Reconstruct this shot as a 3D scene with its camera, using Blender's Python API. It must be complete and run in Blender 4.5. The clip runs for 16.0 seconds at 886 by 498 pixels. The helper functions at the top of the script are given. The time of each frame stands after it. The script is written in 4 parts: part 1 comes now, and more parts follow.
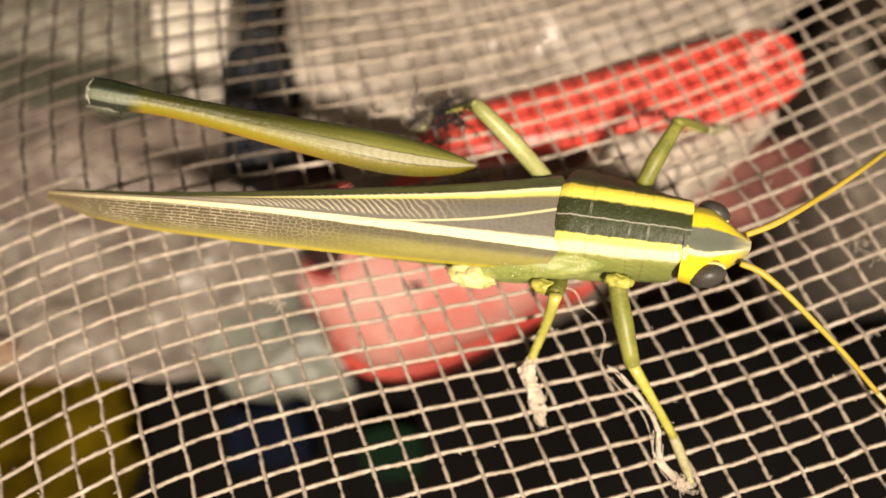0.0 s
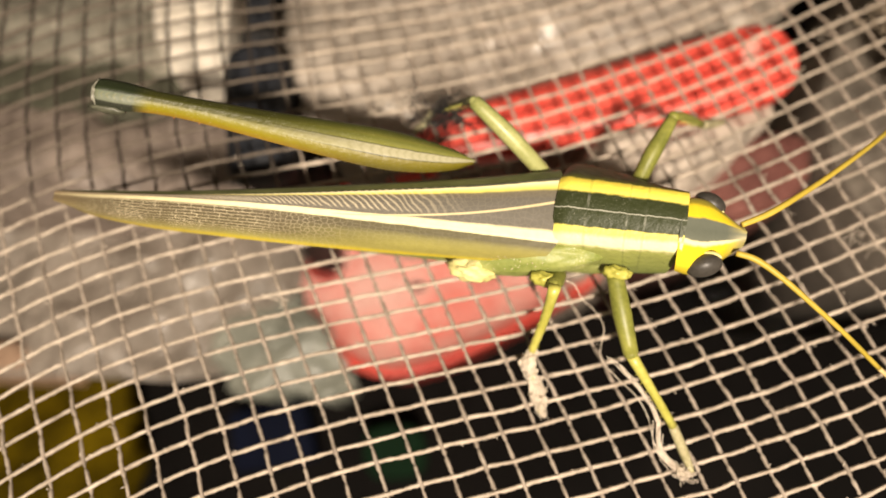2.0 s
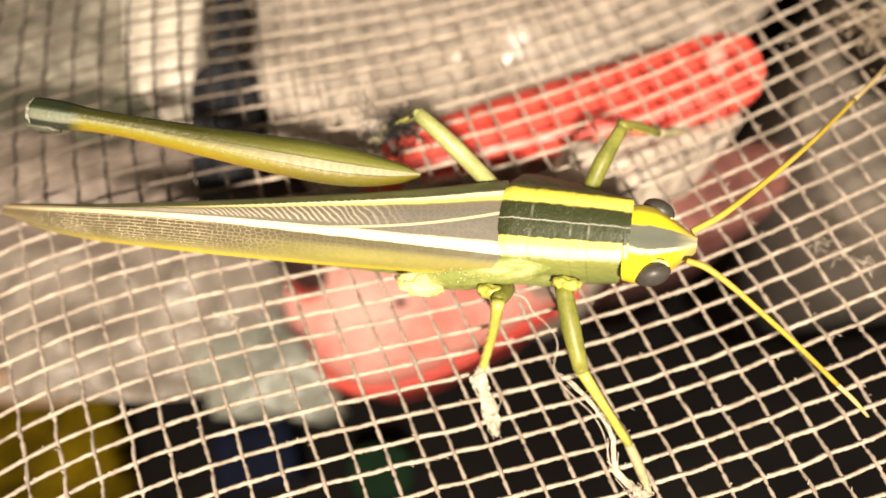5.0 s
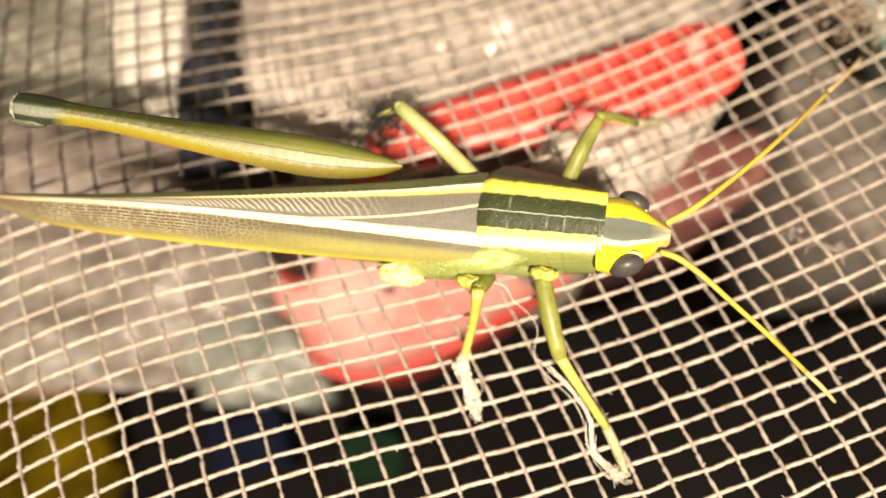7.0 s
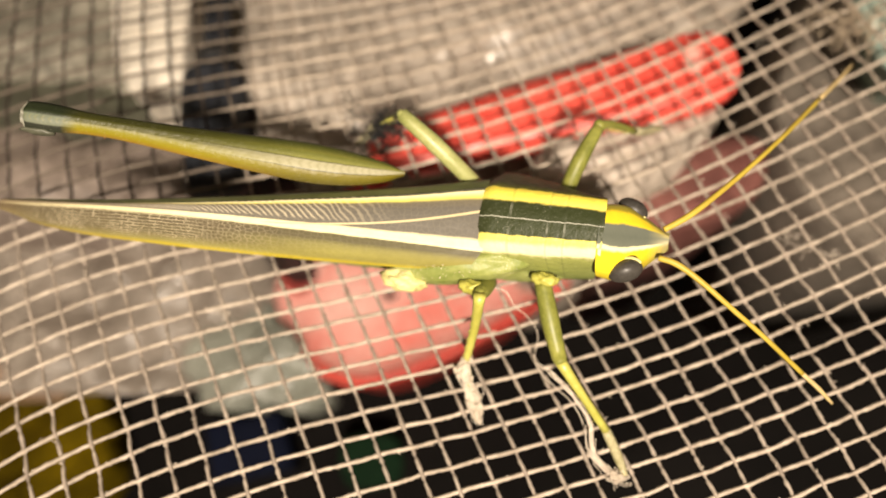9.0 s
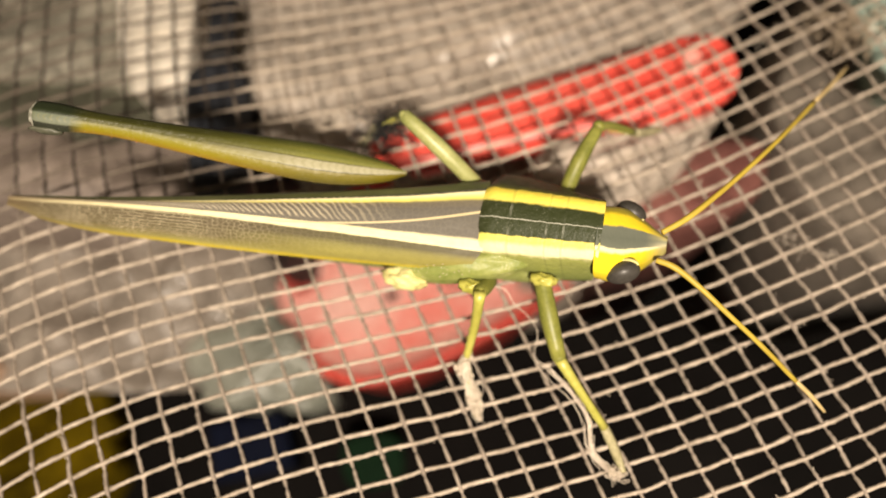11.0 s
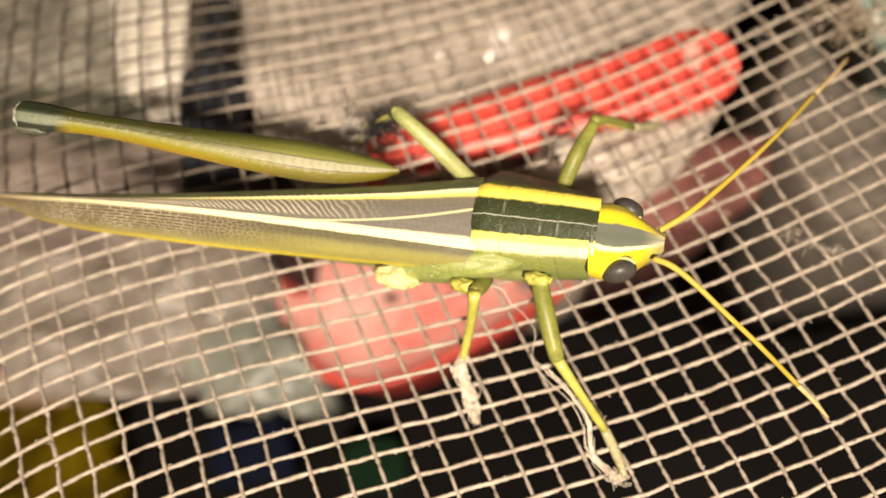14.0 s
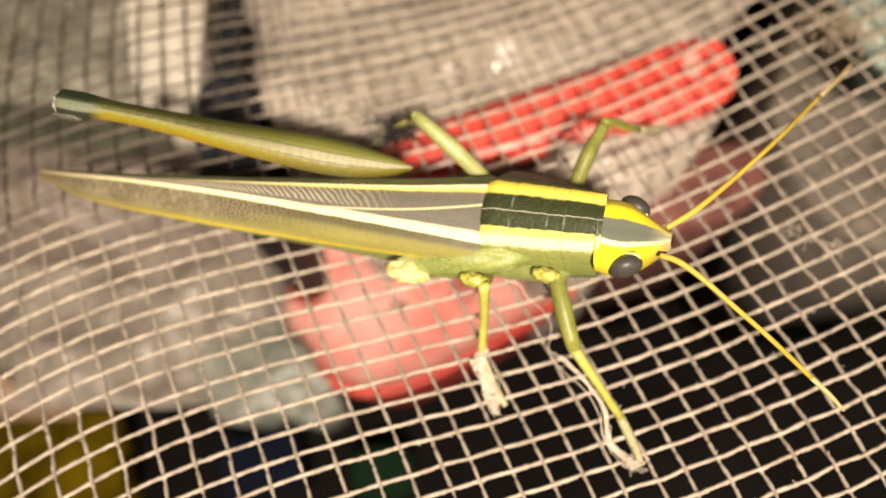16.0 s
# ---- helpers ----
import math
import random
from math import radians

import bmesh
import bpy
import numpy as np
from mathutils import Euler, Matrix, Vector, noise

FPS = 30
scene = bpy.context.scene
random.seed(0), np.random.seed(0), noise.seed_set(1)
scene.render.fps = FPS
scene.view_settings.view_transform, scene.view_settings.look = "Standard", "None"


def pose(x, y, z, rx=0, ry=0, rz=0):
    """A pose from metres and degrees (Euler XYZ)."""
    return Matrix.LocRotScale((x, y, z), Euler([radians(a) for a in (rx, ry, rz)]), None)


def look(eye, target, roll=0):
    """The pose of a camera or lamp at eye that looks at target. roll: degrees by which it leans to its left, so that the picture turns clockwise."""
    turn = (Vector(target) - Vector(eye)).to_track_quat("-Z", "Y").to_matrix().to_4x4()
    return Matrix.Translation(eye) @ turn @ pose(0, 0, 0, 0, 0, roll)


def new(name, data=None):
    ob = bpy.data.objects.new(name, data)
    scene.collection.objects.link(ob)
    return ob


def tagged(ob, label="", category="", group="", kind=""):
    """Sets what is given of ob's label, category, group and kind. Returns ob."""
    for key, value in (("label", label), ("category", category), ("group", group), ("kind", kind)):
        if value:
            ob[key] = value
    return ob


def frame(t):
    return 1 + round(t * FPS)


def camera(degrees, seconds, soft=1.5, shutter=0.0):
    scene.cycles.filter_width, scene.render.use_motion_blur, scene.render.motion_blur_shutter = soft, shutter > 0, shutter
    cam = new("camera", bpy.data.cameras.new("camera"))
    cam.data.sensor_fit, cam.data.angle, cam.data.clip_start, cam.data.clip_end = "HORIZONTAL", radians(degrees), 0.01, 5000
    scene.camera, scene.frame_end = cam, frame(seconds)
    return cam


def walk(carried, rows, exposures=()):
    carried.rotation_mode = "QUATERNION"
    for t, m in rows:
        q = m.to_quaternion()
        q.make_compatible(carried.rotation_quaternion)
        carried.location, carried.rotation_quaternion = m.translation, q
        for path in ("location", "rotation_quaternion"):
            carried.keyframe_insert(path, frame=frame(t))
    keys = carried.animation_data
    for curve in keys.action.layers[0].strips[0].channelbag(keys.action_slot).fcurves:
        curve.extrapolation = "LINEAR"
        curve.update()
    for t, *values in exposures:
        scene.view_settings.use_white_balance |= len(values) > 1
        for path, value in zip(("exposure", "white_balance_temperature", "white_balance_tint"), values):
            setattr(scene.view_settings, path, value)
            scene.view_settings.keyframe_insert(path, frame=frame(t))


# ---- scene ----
# Lengths below are in centimetres; U turns them into metres.
U = 0.01
cam = camera(70.2, 16.0, soft=1.6)
cam.data.dof.use_dof = True          # a phone lens held a few centimetres away
cam.data.dof.focus_distance = 4.75 * U
cam.data.dof.aperture_fstop = 14.0
PATH = [
    (0, -0.3696, 0.0508, 5.5333, 19.28, 0.65, 1.88),
    (0.5, -0.3696, 0.0116, 5.5333, 19.67, 0.69, 1.74),
    (1, -0.3660, -0.0153, 5.5378, 20.06, 1.00, 1.52),
    (1.5, -0.3632, -0.0482, 5.5569, 20.01, 1.05, 1.39),
    (2, -0.3540, -0.0450, 5.5812, 19.61, 1.02, 1.32),
    (2.5, -0.2609, -0.0085, 5.5305, 20.36, 1.16, 1.54),
    (3, -0.1591, -0.0750, 5.3557, 21.53, 2.16, 1.67),
    (3.5, 0.0330, -0.1602, 5.4345, 21.86, 2.24, 1.25),
    (3.7, 0.0500, -0.1550, 5.4400, 22.42, 1.15, 1.20),
    (5.8, 0.2285, 0.0497, 5.4728, 19.78, 2.89, 0.77),
    (6, 0.2285, 0.0497, 5.4728, 19.58, 2.51, 0.77),
    (6.5, 0.2295, 0.0552, 5.4944, 19.49, 2.29, 0.70),
    (7, 0.2782, -0.0114, 5.5739, 19.71, 1.90, 0.33),
    (7.5, 0.2671, -0.0735, 5.6652, 19.82, 1.67, 0.19),
    (8, 0.2607, -0.0711, 5.6596, 19.93, 1.61, 0.20),
    (8.5, 0.2662, -0.0760, 5.6432, 20.14, 1.70, 0.15),
    (9, 0.2520, -0.0401, 5.6553, 20.23, 1.77, 0.29),
    (11.5, 0.2732, -0.1037, 5.7140, 20.69, 1.99, 0.55),
    (12, 0.3084, -0.1104, 5.7011, 21.03, 2.19, 0.59),
    (12.5, 0.3607, -0.1422, 5.7405, 21.11, 2.39, 0.33),
    (13, 0.3466, -0.0732, 5.5955, 20.90, 2.38, 0.19),
    (13.5, 0.3510, -0.0857, 5.5912, 20.83, 2.39, 0.15),
    (14, 0.3470, -0.0858, 5.5819, 20.75, 2.50, 0.15),
    (14.5, 0.3224, -0.0903, 5.6177, 20.76, 2.42, 0.11),
    (15, 0.2036, -0.1341, 5.6611, 21.63, 2.25, -0.15),
    (15.5, 0.1811, -0.3356, 5.6796, 22.25, 2.43, -0.71),
    (16, 0.1344, -0.3483, 5.7379, 22.48, 2.27, -0.73),
]
walk(cam, [(t, pose(x * U, y * U, z * U, rx, ry, rz)) for t, x, y, z, rx, ry, rz in PATH],
     exposures=[(0, 0.0), (3.7, 0.02), (5.8, 0.66), (7.0, 0.55), (7.6, 0.2), (8.5, 0.1), (9.2, 0.05), (11.5, -0.1), (12.1, -0.05), (12.6, 0.1), (13.2, 0.13), (16, 0.14)])

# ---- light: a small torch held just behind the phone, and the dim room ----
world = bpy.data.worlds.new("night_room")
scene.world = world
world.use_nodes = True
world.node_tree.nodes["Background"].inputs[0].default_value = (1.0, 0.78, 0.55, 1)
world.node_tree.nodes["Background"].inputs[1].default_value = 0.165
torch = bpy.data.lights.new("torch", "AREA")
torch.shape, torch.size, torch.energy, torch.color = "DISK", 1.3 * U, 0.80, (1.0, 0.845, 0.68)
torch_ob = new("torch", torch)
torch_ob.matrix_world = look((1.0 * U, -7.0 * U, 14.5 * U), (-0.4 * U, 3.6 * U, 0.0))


# ---- materials ----
def material(name, rough=0.6, metallic=0.0, spec=0.4):
    m = bpy.data.materials.new(name)
    m.use_nodes = True
    b = m.node_tree.nodes["Principled BSDF"]
    b.inputs["Roughness"].default_value = rough
    b.inputs["Metallic"].default_value = metallic
    b.inputs["Specular IOR Level"].default_value = spec
    return m, m.node_tree, b


def rgb(c):
    return (c[0], c[1], c[2], 1)


def math_node(nt, op, a, b=None):
    n = nt.nodes.new("ShaderNodeMath")
    n.operation = op
    for k, v in enumerate((a, b)):
        if v is None:
            continue
        if isinstance(v, (int, float)):
            n.inputs[k].default_value = v
        else:
            nt.links.new(v, n.inputs[k])
    return n.outputs[0]


def mix(nt, fac, a, b, blend="MIX"):
    n = nt.nodes.new("ShaderNodeMix")
    n.data_type, n.blend_type = "RGBA", blend
    for k, v in ((0, fac), (6, a), (7, b)):
        if isinstance(v, (int, float)):
            n.inputs[k].default_value = v
        elif isinstance(v, tuple):
            n.inputs[k].default_value = rgb(v)
        else:
            nt.links.new(v, n.inputs[k])
    return n.outputs[2]


def noise_out(nt, scale, detail=4.0, vec=None, rough=0.55):
    n = nt.nodes.new("ShaderNodeTexNoise")
    n.inputs["Scale"].default_value, n.inputs["Detail"].default_value = scale, detail
    n.inputs["Roughness"].default_value = rough
    if vec is None:
        vec = nt.nodes.new("ShaderNodeTexCoord").outputs["Object"]
    nt.links.new(vec, n.inputs["Vector"])
    return n.outputs["Fac"]


def ramp(nt, fac, stops, mode="LINEAR"):
    n = nt.nodes.new("ShaderNodeValToRGB")
    n.color_ramp.interpolation = mode
    els = n.color_ramp.elements
    while len(els) < len(stops):
        els.new(0.5)
    for e, (p, c) in zip(els, stops):
        e.position, e.color = p, rgb(c)
    nt.links.new(fac, n.inputs[0])
    return n.outputs[0]


def bump(nt, b, height, strength=0.3, dist=0.0002):
    n = nt.nodes.new("ShaderNodeBump")
    n.inputs["Strength"].default_value, n.inputs["Distance"].default_value = strength, dist
    nt.links.new(height, n.inputs["Height"])
    nt.links.new(n.outputs[0], b.inputs["Normal"])


def flecks(nt, col, amount):
    """Pale dust specks in clusters."""
    fine = ramp(nt, noise_out(nt, 9000, 2), [(0.60, (0, 0, 0)), (0.68, (1, 1, 1))])
    patch = ramp(nt, noise_out(nt, 330, 2), [(0.38, (0, 0, 0)), (0.62, (1, 1, 1))])
    fac = math_node(nt, "MULTIPLY", mix(nt, 1.0, fine, patch, "MULTIPLY"), amount)
    return mix(nt, fac, col, (0.82, 0.79, 0.62))


def mottled(name, dark, light, rough=0.6, coarse=150, fine=1500, spec=0.4, relief=0.3, dist=0.0002, coat=0.0, through_light=0.0, dust=0.0):
    """A surface that wanders between two colours at two scales, with fine relief."""
    m, nt, b = material(name, rough, 0.0, spec)
    big, small = noise_out(nt, coarse), noise_out(nt, fine)
    both = math_node(nt, "ADD", math_node(nt, "MULTIPLY", big, 0.65), math_node(nt, "MULTIPLY", small, 0.35))
    col = ramp(nt, both, [(0.32, dark), (0.68, light)])
    info = nt.nodes.new("ShaderNodeObjectInfo").outputs["Random"]
    vary = math_node(nt, "ADD", math_node(nt, "MULTIPLY", info, 0.16), 0.92)
    hsv = nt.nodes.new("ShaderNodeHueSaturation")
    nt.links.new(vary, hsv.inputs["Value"])
    nt.links.new(col, hsv.inputs["Color"])
    nt.links.new(flecks(nt, hsv.outputs[0], dust) if dust else hsv.outputs[0], b.inputs["Base Color"])
    rr = math_node(nt, "ADD", math_node(nt, "MULTIPLY", small, 0.25), rough - 0.12)
    nt.links.new(rr, b.inputs["Roughness"])
    b.inputs["Coat Weight"].default_value = coat
    b.inputs["Coat Roughness"].default_value = 0.12
    b.inputs["Subsurface Weight"].default_value = through_light
    b.inputs["Subsurface Radius"].default_value = (0.001, 0.001, 0.0005)
    bump(nt, b, both, relief, dist)
    return m


def thread_material(name, dark, light, shade_tint, strength):
    """Dusty fibre; towards the far corner of the net, shade is painted in by darkening."""
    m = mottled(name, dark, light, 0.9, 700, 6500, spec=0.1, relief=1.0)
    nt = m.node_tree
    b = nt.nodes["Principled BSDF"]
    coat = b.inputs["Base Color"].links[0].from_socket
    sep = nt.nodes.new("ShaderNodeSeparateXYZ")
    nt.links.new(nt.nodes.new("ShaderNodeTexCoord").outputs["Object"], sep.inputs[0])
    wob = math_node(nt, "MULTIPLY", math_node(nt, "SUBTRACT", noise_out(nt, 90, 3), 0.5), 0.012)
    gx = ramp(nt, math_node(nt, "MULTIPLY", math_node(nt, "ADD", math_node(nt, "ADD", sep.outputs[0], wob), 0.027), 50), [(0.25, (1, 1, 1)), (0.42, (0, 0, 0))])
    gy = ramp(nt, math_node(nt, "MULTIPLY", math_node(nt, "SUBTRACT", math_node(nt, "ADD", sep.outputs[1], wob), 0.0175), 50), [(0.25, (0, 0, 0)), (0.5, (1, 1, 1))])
    # worn is the weight of this painted shade, not a loss of dust
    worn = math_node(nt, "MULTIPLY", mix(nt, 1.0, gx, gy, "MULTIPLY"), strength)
    nt.links.new(mix(nt, worn, coat, shade_tint), b.inputs["Base Color"])
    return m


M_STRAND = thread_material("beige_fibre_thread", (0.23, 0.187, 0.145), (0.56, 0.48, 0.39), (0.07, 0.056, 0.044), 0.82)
# Warp copy is dimmer: how light falls along it, put into the colour.
M_WARP = thread_material("shade_toned_fibre_thread", (0.14, 0.115, 0.09), (0.38, 0.32, 0.262), (0.028, 0.022, 0.018), 0.95)
M_RED = mottled("red_plastic", (0.66, 0.05, 0.035), (0.80, 0.13, 0.095), 0.38, 90, 900, spec=0.5, relief=0.1)
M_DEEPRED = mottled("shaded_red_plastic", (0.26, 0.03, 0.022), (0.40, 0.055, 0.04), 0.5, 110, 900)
M_SCUFF = mottled("scuffed_red_plastic", (0.80, 0.14, 0.105), (0.92, 0.66, 0.58), 0.42, 55, 700, spec=0.5, relief=0.25, coat=0.15)
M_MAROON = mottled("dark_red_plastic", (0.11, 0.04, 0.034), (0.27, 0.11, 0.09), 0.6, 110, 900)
M_FILM = mottled("grey_clouded_plastic_film", (0.195, 0.167, 0.138), (0.45, 0.393, 0.331), 0.42, 45, 420, spec=0.5, relief=0.5, dist=0.0006, coat=0.10)
M_FILM_DULL = mottled("dull_clouded_plastic_film", (0.17, 0.145, 0.12), (0.42, 0.365, 0.31), 0.42, 45, 420, spec=0.5, relief=0.5, dist=0.0006, coat=0.10)
M_SCRAP = mottled("clear_grey_film", (0.33, 0.275, 0.225), (0.56, 0.485, 0.405), 0.45, 70, 420, spec=0.5, relief=0.4, dist=0.0004)
M_RAG = mottled("dark_olive_cloth", (0.045, 0.045, 0.03), (0.11, 0.108, 0.075), 0.9, 90, 900, relief=0.7)
# Darker copy of the bag film, with the insect's shadow in its colour.
M_SHADOW_FILM = mottled("shadow_tinted_plastic_film", (0.14, 0.112, 0.094), (0.315, 0.257, 0.216), 0.5, 60, 420, spec=0.4, relief=0.5, dist=0.0005)
M_WHITE = mottled("cream_card", (0.56, 0.50, 0.41), (0.80, 0.74, 0.64), 0.7, 70, 700)
M_BLACK = mottled("black_plastic", (0.008, 0.008, 0.009), (0.022, 0.021, 0.02), 0.6, 90, 800, spec=0.2)
M_INK = mottled("blue_black_plastic", (0.010, 0.012, 0.016), (0.026, 0.028, 0.034), 0.6, 90, 800, spec=0.25)
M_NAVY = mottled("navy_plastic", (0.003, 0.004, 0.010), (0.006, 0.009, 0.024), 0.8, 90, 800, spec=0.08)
M_YELLOW = mottled("mustard_cloth", (0.022, 0.015, 0.0006), (0.17, 0.115, 0.003), 0.9, 75, 900, spec=0.05, relief=0.8)
M_PALEGREEN = mottled("pale_green_plastic", (0.12, 0.13, 0.108), (0.34, 0.345, 0.29), 0.4, 60, 500, spec=0.5)
M_SAGE = mottled("sage_paper", (0.05, 0.049, 0.036), (0.42, 0.385, 0.31), 0.7, 130, 500)
M_BROWN = mottled("dusty_brown_board", (0.098, 0.083, 0.068), (0.21, 0.18, 0.146), 0.9, 70, 900, relief=0.5)
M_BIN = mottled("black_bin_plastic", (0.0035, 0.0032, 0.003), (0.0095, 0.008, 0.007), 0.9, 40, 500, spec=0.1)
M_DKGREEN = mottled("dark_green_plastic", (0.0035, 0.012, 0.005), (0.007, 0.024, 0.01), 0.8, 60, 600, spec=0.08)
M_PEACH = mottled("peach_paper", (0.28, 0.18, 0.12), (0.42, 0.28, 0.19), 0.8, 60, 700)
M_DUST = mottled("grey_lint", (0.45, 0.38, 0.30), (0.72, 0.64, 0.53), 0.9, 500, 3000)
M_WET = mottled("beads_of_water", (0.55, 0.2, 0.16), (0.7, 0.3, 0.25), 0.16, 300, 2000, spec=0.8, relief=0.0)
M_LINT = mottled("matted_grey_lint", (0.26, 0.215, 0.16), (0.56, 0.49, 0.39), 0.95, 500, 5000, relief=1.0)
M_SOIL = mottled("dry_soil_crumbs", (0.16, 0.12, 0.08), (0.40, 0.33, 0.24), 0.95, 300, 2200, relief=0.7)
M_TEAL = mottled("flaking_teal_paint", (0.14, 0.20, 0.165), (0.36, 0.43, 0.37), 0.8, 200, 1600, relief=0.7)
M_FLAKE = mottled("pale_paint_flake", (0.5, 0.5, 0.42), (0.75, 0.74, 0.64), 0.8, 300, 2000)

OLIVE, LEAF, BOTTLE = (0.27, 0.29, 0.08), (0.17, 0.21, 0.055), (0.027, 0.034, 0.011)
LEMON, CREAM, SMOKE = (0.70, 0.63, 0.13), (0.74, 0.69, 0.41), (0.118, 0.107, 0.087)
M_LEG = mottled("olive_green_cuticle", (0.11, 0.12, 0.02), (0.24, 0.235, 0.05), 0.45, 300, 3000, spec=0.35, relief=0.6, dist=0.0001, through_light=0.15)
M_PALELEG = mottled("pale_olive_cuticle", (0.17, 0.185, 0.05), (0.34, 0.34, 0.14), 0.4, 300, 3000, spec=0.4, relief=0.4, dist=0.0001, through_light=0.15)
M_YLEG = mottled("yellow_green_cuticle", (0.28, 0.27, 0.04), (0.47, 0.44, 0.11), 0.38, 300, 3000, spec=0.5, relief=0.2, dist=0.0001, through_light=0.15)
M_ANT = mottled("yellow_antenna", (0.30, 0.22, 0.02), (0.46, 0.34, 0.05), 0.55, 200, 2500, relief=0.2, dist=0.0001)
M_ANTTIP = mottled("tan_antenna_tip", (0.38, 0.27, 0.10), (0.55, 0.42, 0.2), 0.6, 200, 2500)
M_EYE = mottled("smoky_grey_eye", (0.024, 0.022, 0.019), (0.062, 0.056, 0.048), 0.44, 300, 4000, spec=0.3, relief=0.15, dist=0.00005)
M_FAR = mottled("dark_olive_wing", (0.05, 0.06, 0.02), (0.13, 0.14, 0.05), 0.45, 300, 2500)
M_FLANK = mottled("glossy_green_flank", (0.13, 0.165, 0.03), (0.33, 0.34, 0.11), 0.5, 350, 1800, spec=0.35, relief=0.6, dist=0.00025, dust=0.5)
M_STUMP = mottled("cream_torn_tissue", (0.40, 0.35, 0.10), (0.66, 0.60, 0.28), 0.5, 350, 2500, relief=0.6, dist=0.0002)
M_FOOT = mottled("dusty_olive_foot", (0.20, 0.18, 0.08), (0.46, 0.41, 0.25), 0.7, 400, 3000, relief=0.8, dust=0.6)
M_RUST = mottled("rusty_orange_shin", (0.28, 0.09, 0.02), (0.45, 0.18, 0.04), 0.4, 300, 2500)


def uv_parts(nt):
    uv = nt.nodes.new("ShaderNodeUVMap").outputs[0]
    sep = nt.nodes.new("ShaderNodeSeparateXYZ")
    nt.links.new(uv, sep.inputs[0])
    return uv, sep.outputs[0], sep.outputs[1]


def banded(name, stops, rough=0.35, ragged=0.03, grain=1800, groove=(), spec=0.45, relief=0.25, later=None, turn=(0.4, 0.6), end=None, end_at=0.9, dust=0.0, chalk=None, herring=None):
    """Bands of colour across a lofted shell (v runs round it), with ragged edges; groove: dark hairlines at these u."""
    m, nt, b = material(name, rough, 0.0, spec)
    uv, u, v = uv_parts(nt)
    rag = math_node(nt, "MULTIPLY", math_node(nt, "SUBTRACT", noise_out(nt, 1400, 3), 0.5), ragged)
    col = ramp(nt, math_node(nt, "ADD", v, rag), stops, "LINEAR")
    if later:
        col = mix(nt, ramp(nt, u, [(turn[0], (0, 0, 0)), (turn[1], (1, 1, 1))]), col, ramp(nt, math_node(nt, "ADD", v, rag), later))
    if end:
        col = mix(nt, ramp(nt, math_node(nt, "ADD", u, rag), [(end_at - 0.04, (0, 0, 0)), (end_at + 0.01, (1, 1, 1))]), col, ramp(nt, math_node(nt, "ADD", v, rag), end))
    small, big = noise_out(nt, grain), noise_out(nt, 260)
    col = mix(nt, math_node(nt, "MULTIPLY", small, 0.35), col, mix(nt, 1.0, col, (0.55, 0.55, 0.5), "MULTIPLY"))
    col = mix(nt, math_node(nt, "MULTIPLY", big, 0.3), col, mix(nt, 1.0, col, (1.2, 1.15, 1.1), "MULTIPLY"))
    if herring:   # fishbone ribs on the pale ridge
        band = ramp(nt, v, [(herring[0] - 0.004, (0, 0, 0)), (herring[0] + 0.004, (1, 1, 1)), (herring[1] - 0.004, (1, 1, 1)), (herring[1] + 0.004, (0, 0, 0))])
        slant = math_node(nt, "ABSOLUTE", math_node(nt, "SUBTRACT", v, (herring[0] + herring[1]) / 2))
        rib = math_node(nt, "SINE", math_node(nt, "ADD", math_node(nt, "MULTIPLY", u, 300), math_node(nt, "MULTIPLY", slant, 60)))
        col = mix(nt, mix(nt, 1.0, band, ramp(nt, rib, [(0.0, (0, 0, 0)), (0.9, (0.3,) * 3)]), "MULTIPLY"), col, (0.16, 0.15, 0.06))
    for g in groove:
        line = math_node(nt, "LESS_THAN", math_node(nt, "ABSOLUTE", math_node(nt, "SUBTRACT", u, g)), 0.006)
        col = mix(nt, math_node(nt, "MULTIPLY", line, 0.2), col, (0.03, 0.035, 0.015))
        if chalk:   # white dust lies in the grooves of the dark saddle
            inner = ramp(nt, v, [(chalk[0] - 0.005, (0, 0, 0)), (chalk[0] + 0.005, (1, 1, 1)), (chalk[1] - 0.005, (1, 1, 1)), (chalk[1] + 0.005, (0, 0, 0))])
            worn = ramp(nt, noise_out(nt, 900, 2), [(0.45, (0, 0, 0)), (0.65, (0.16,) * 3)])
            col = mix(nt, mix(nt, 1.0, mix(nt, 1.0, line, inner, "MULTIPLY"), worn, "MULTIPLY"), col, (0.6, 0.6, 0.5))
    nt.links.new(flecks(nt, col, dust) if dust else col, b.inputs["Base Color"])
    nt.links.new(math_node(nt, "ADD", math_node(nt, "MULTIPLY", small, 0.25), rough - 0.12), b.inputs["Roughness"])
    bump(nt, b, math_node(nt, "ADD", small, big), relief, 0.0001)
    return m


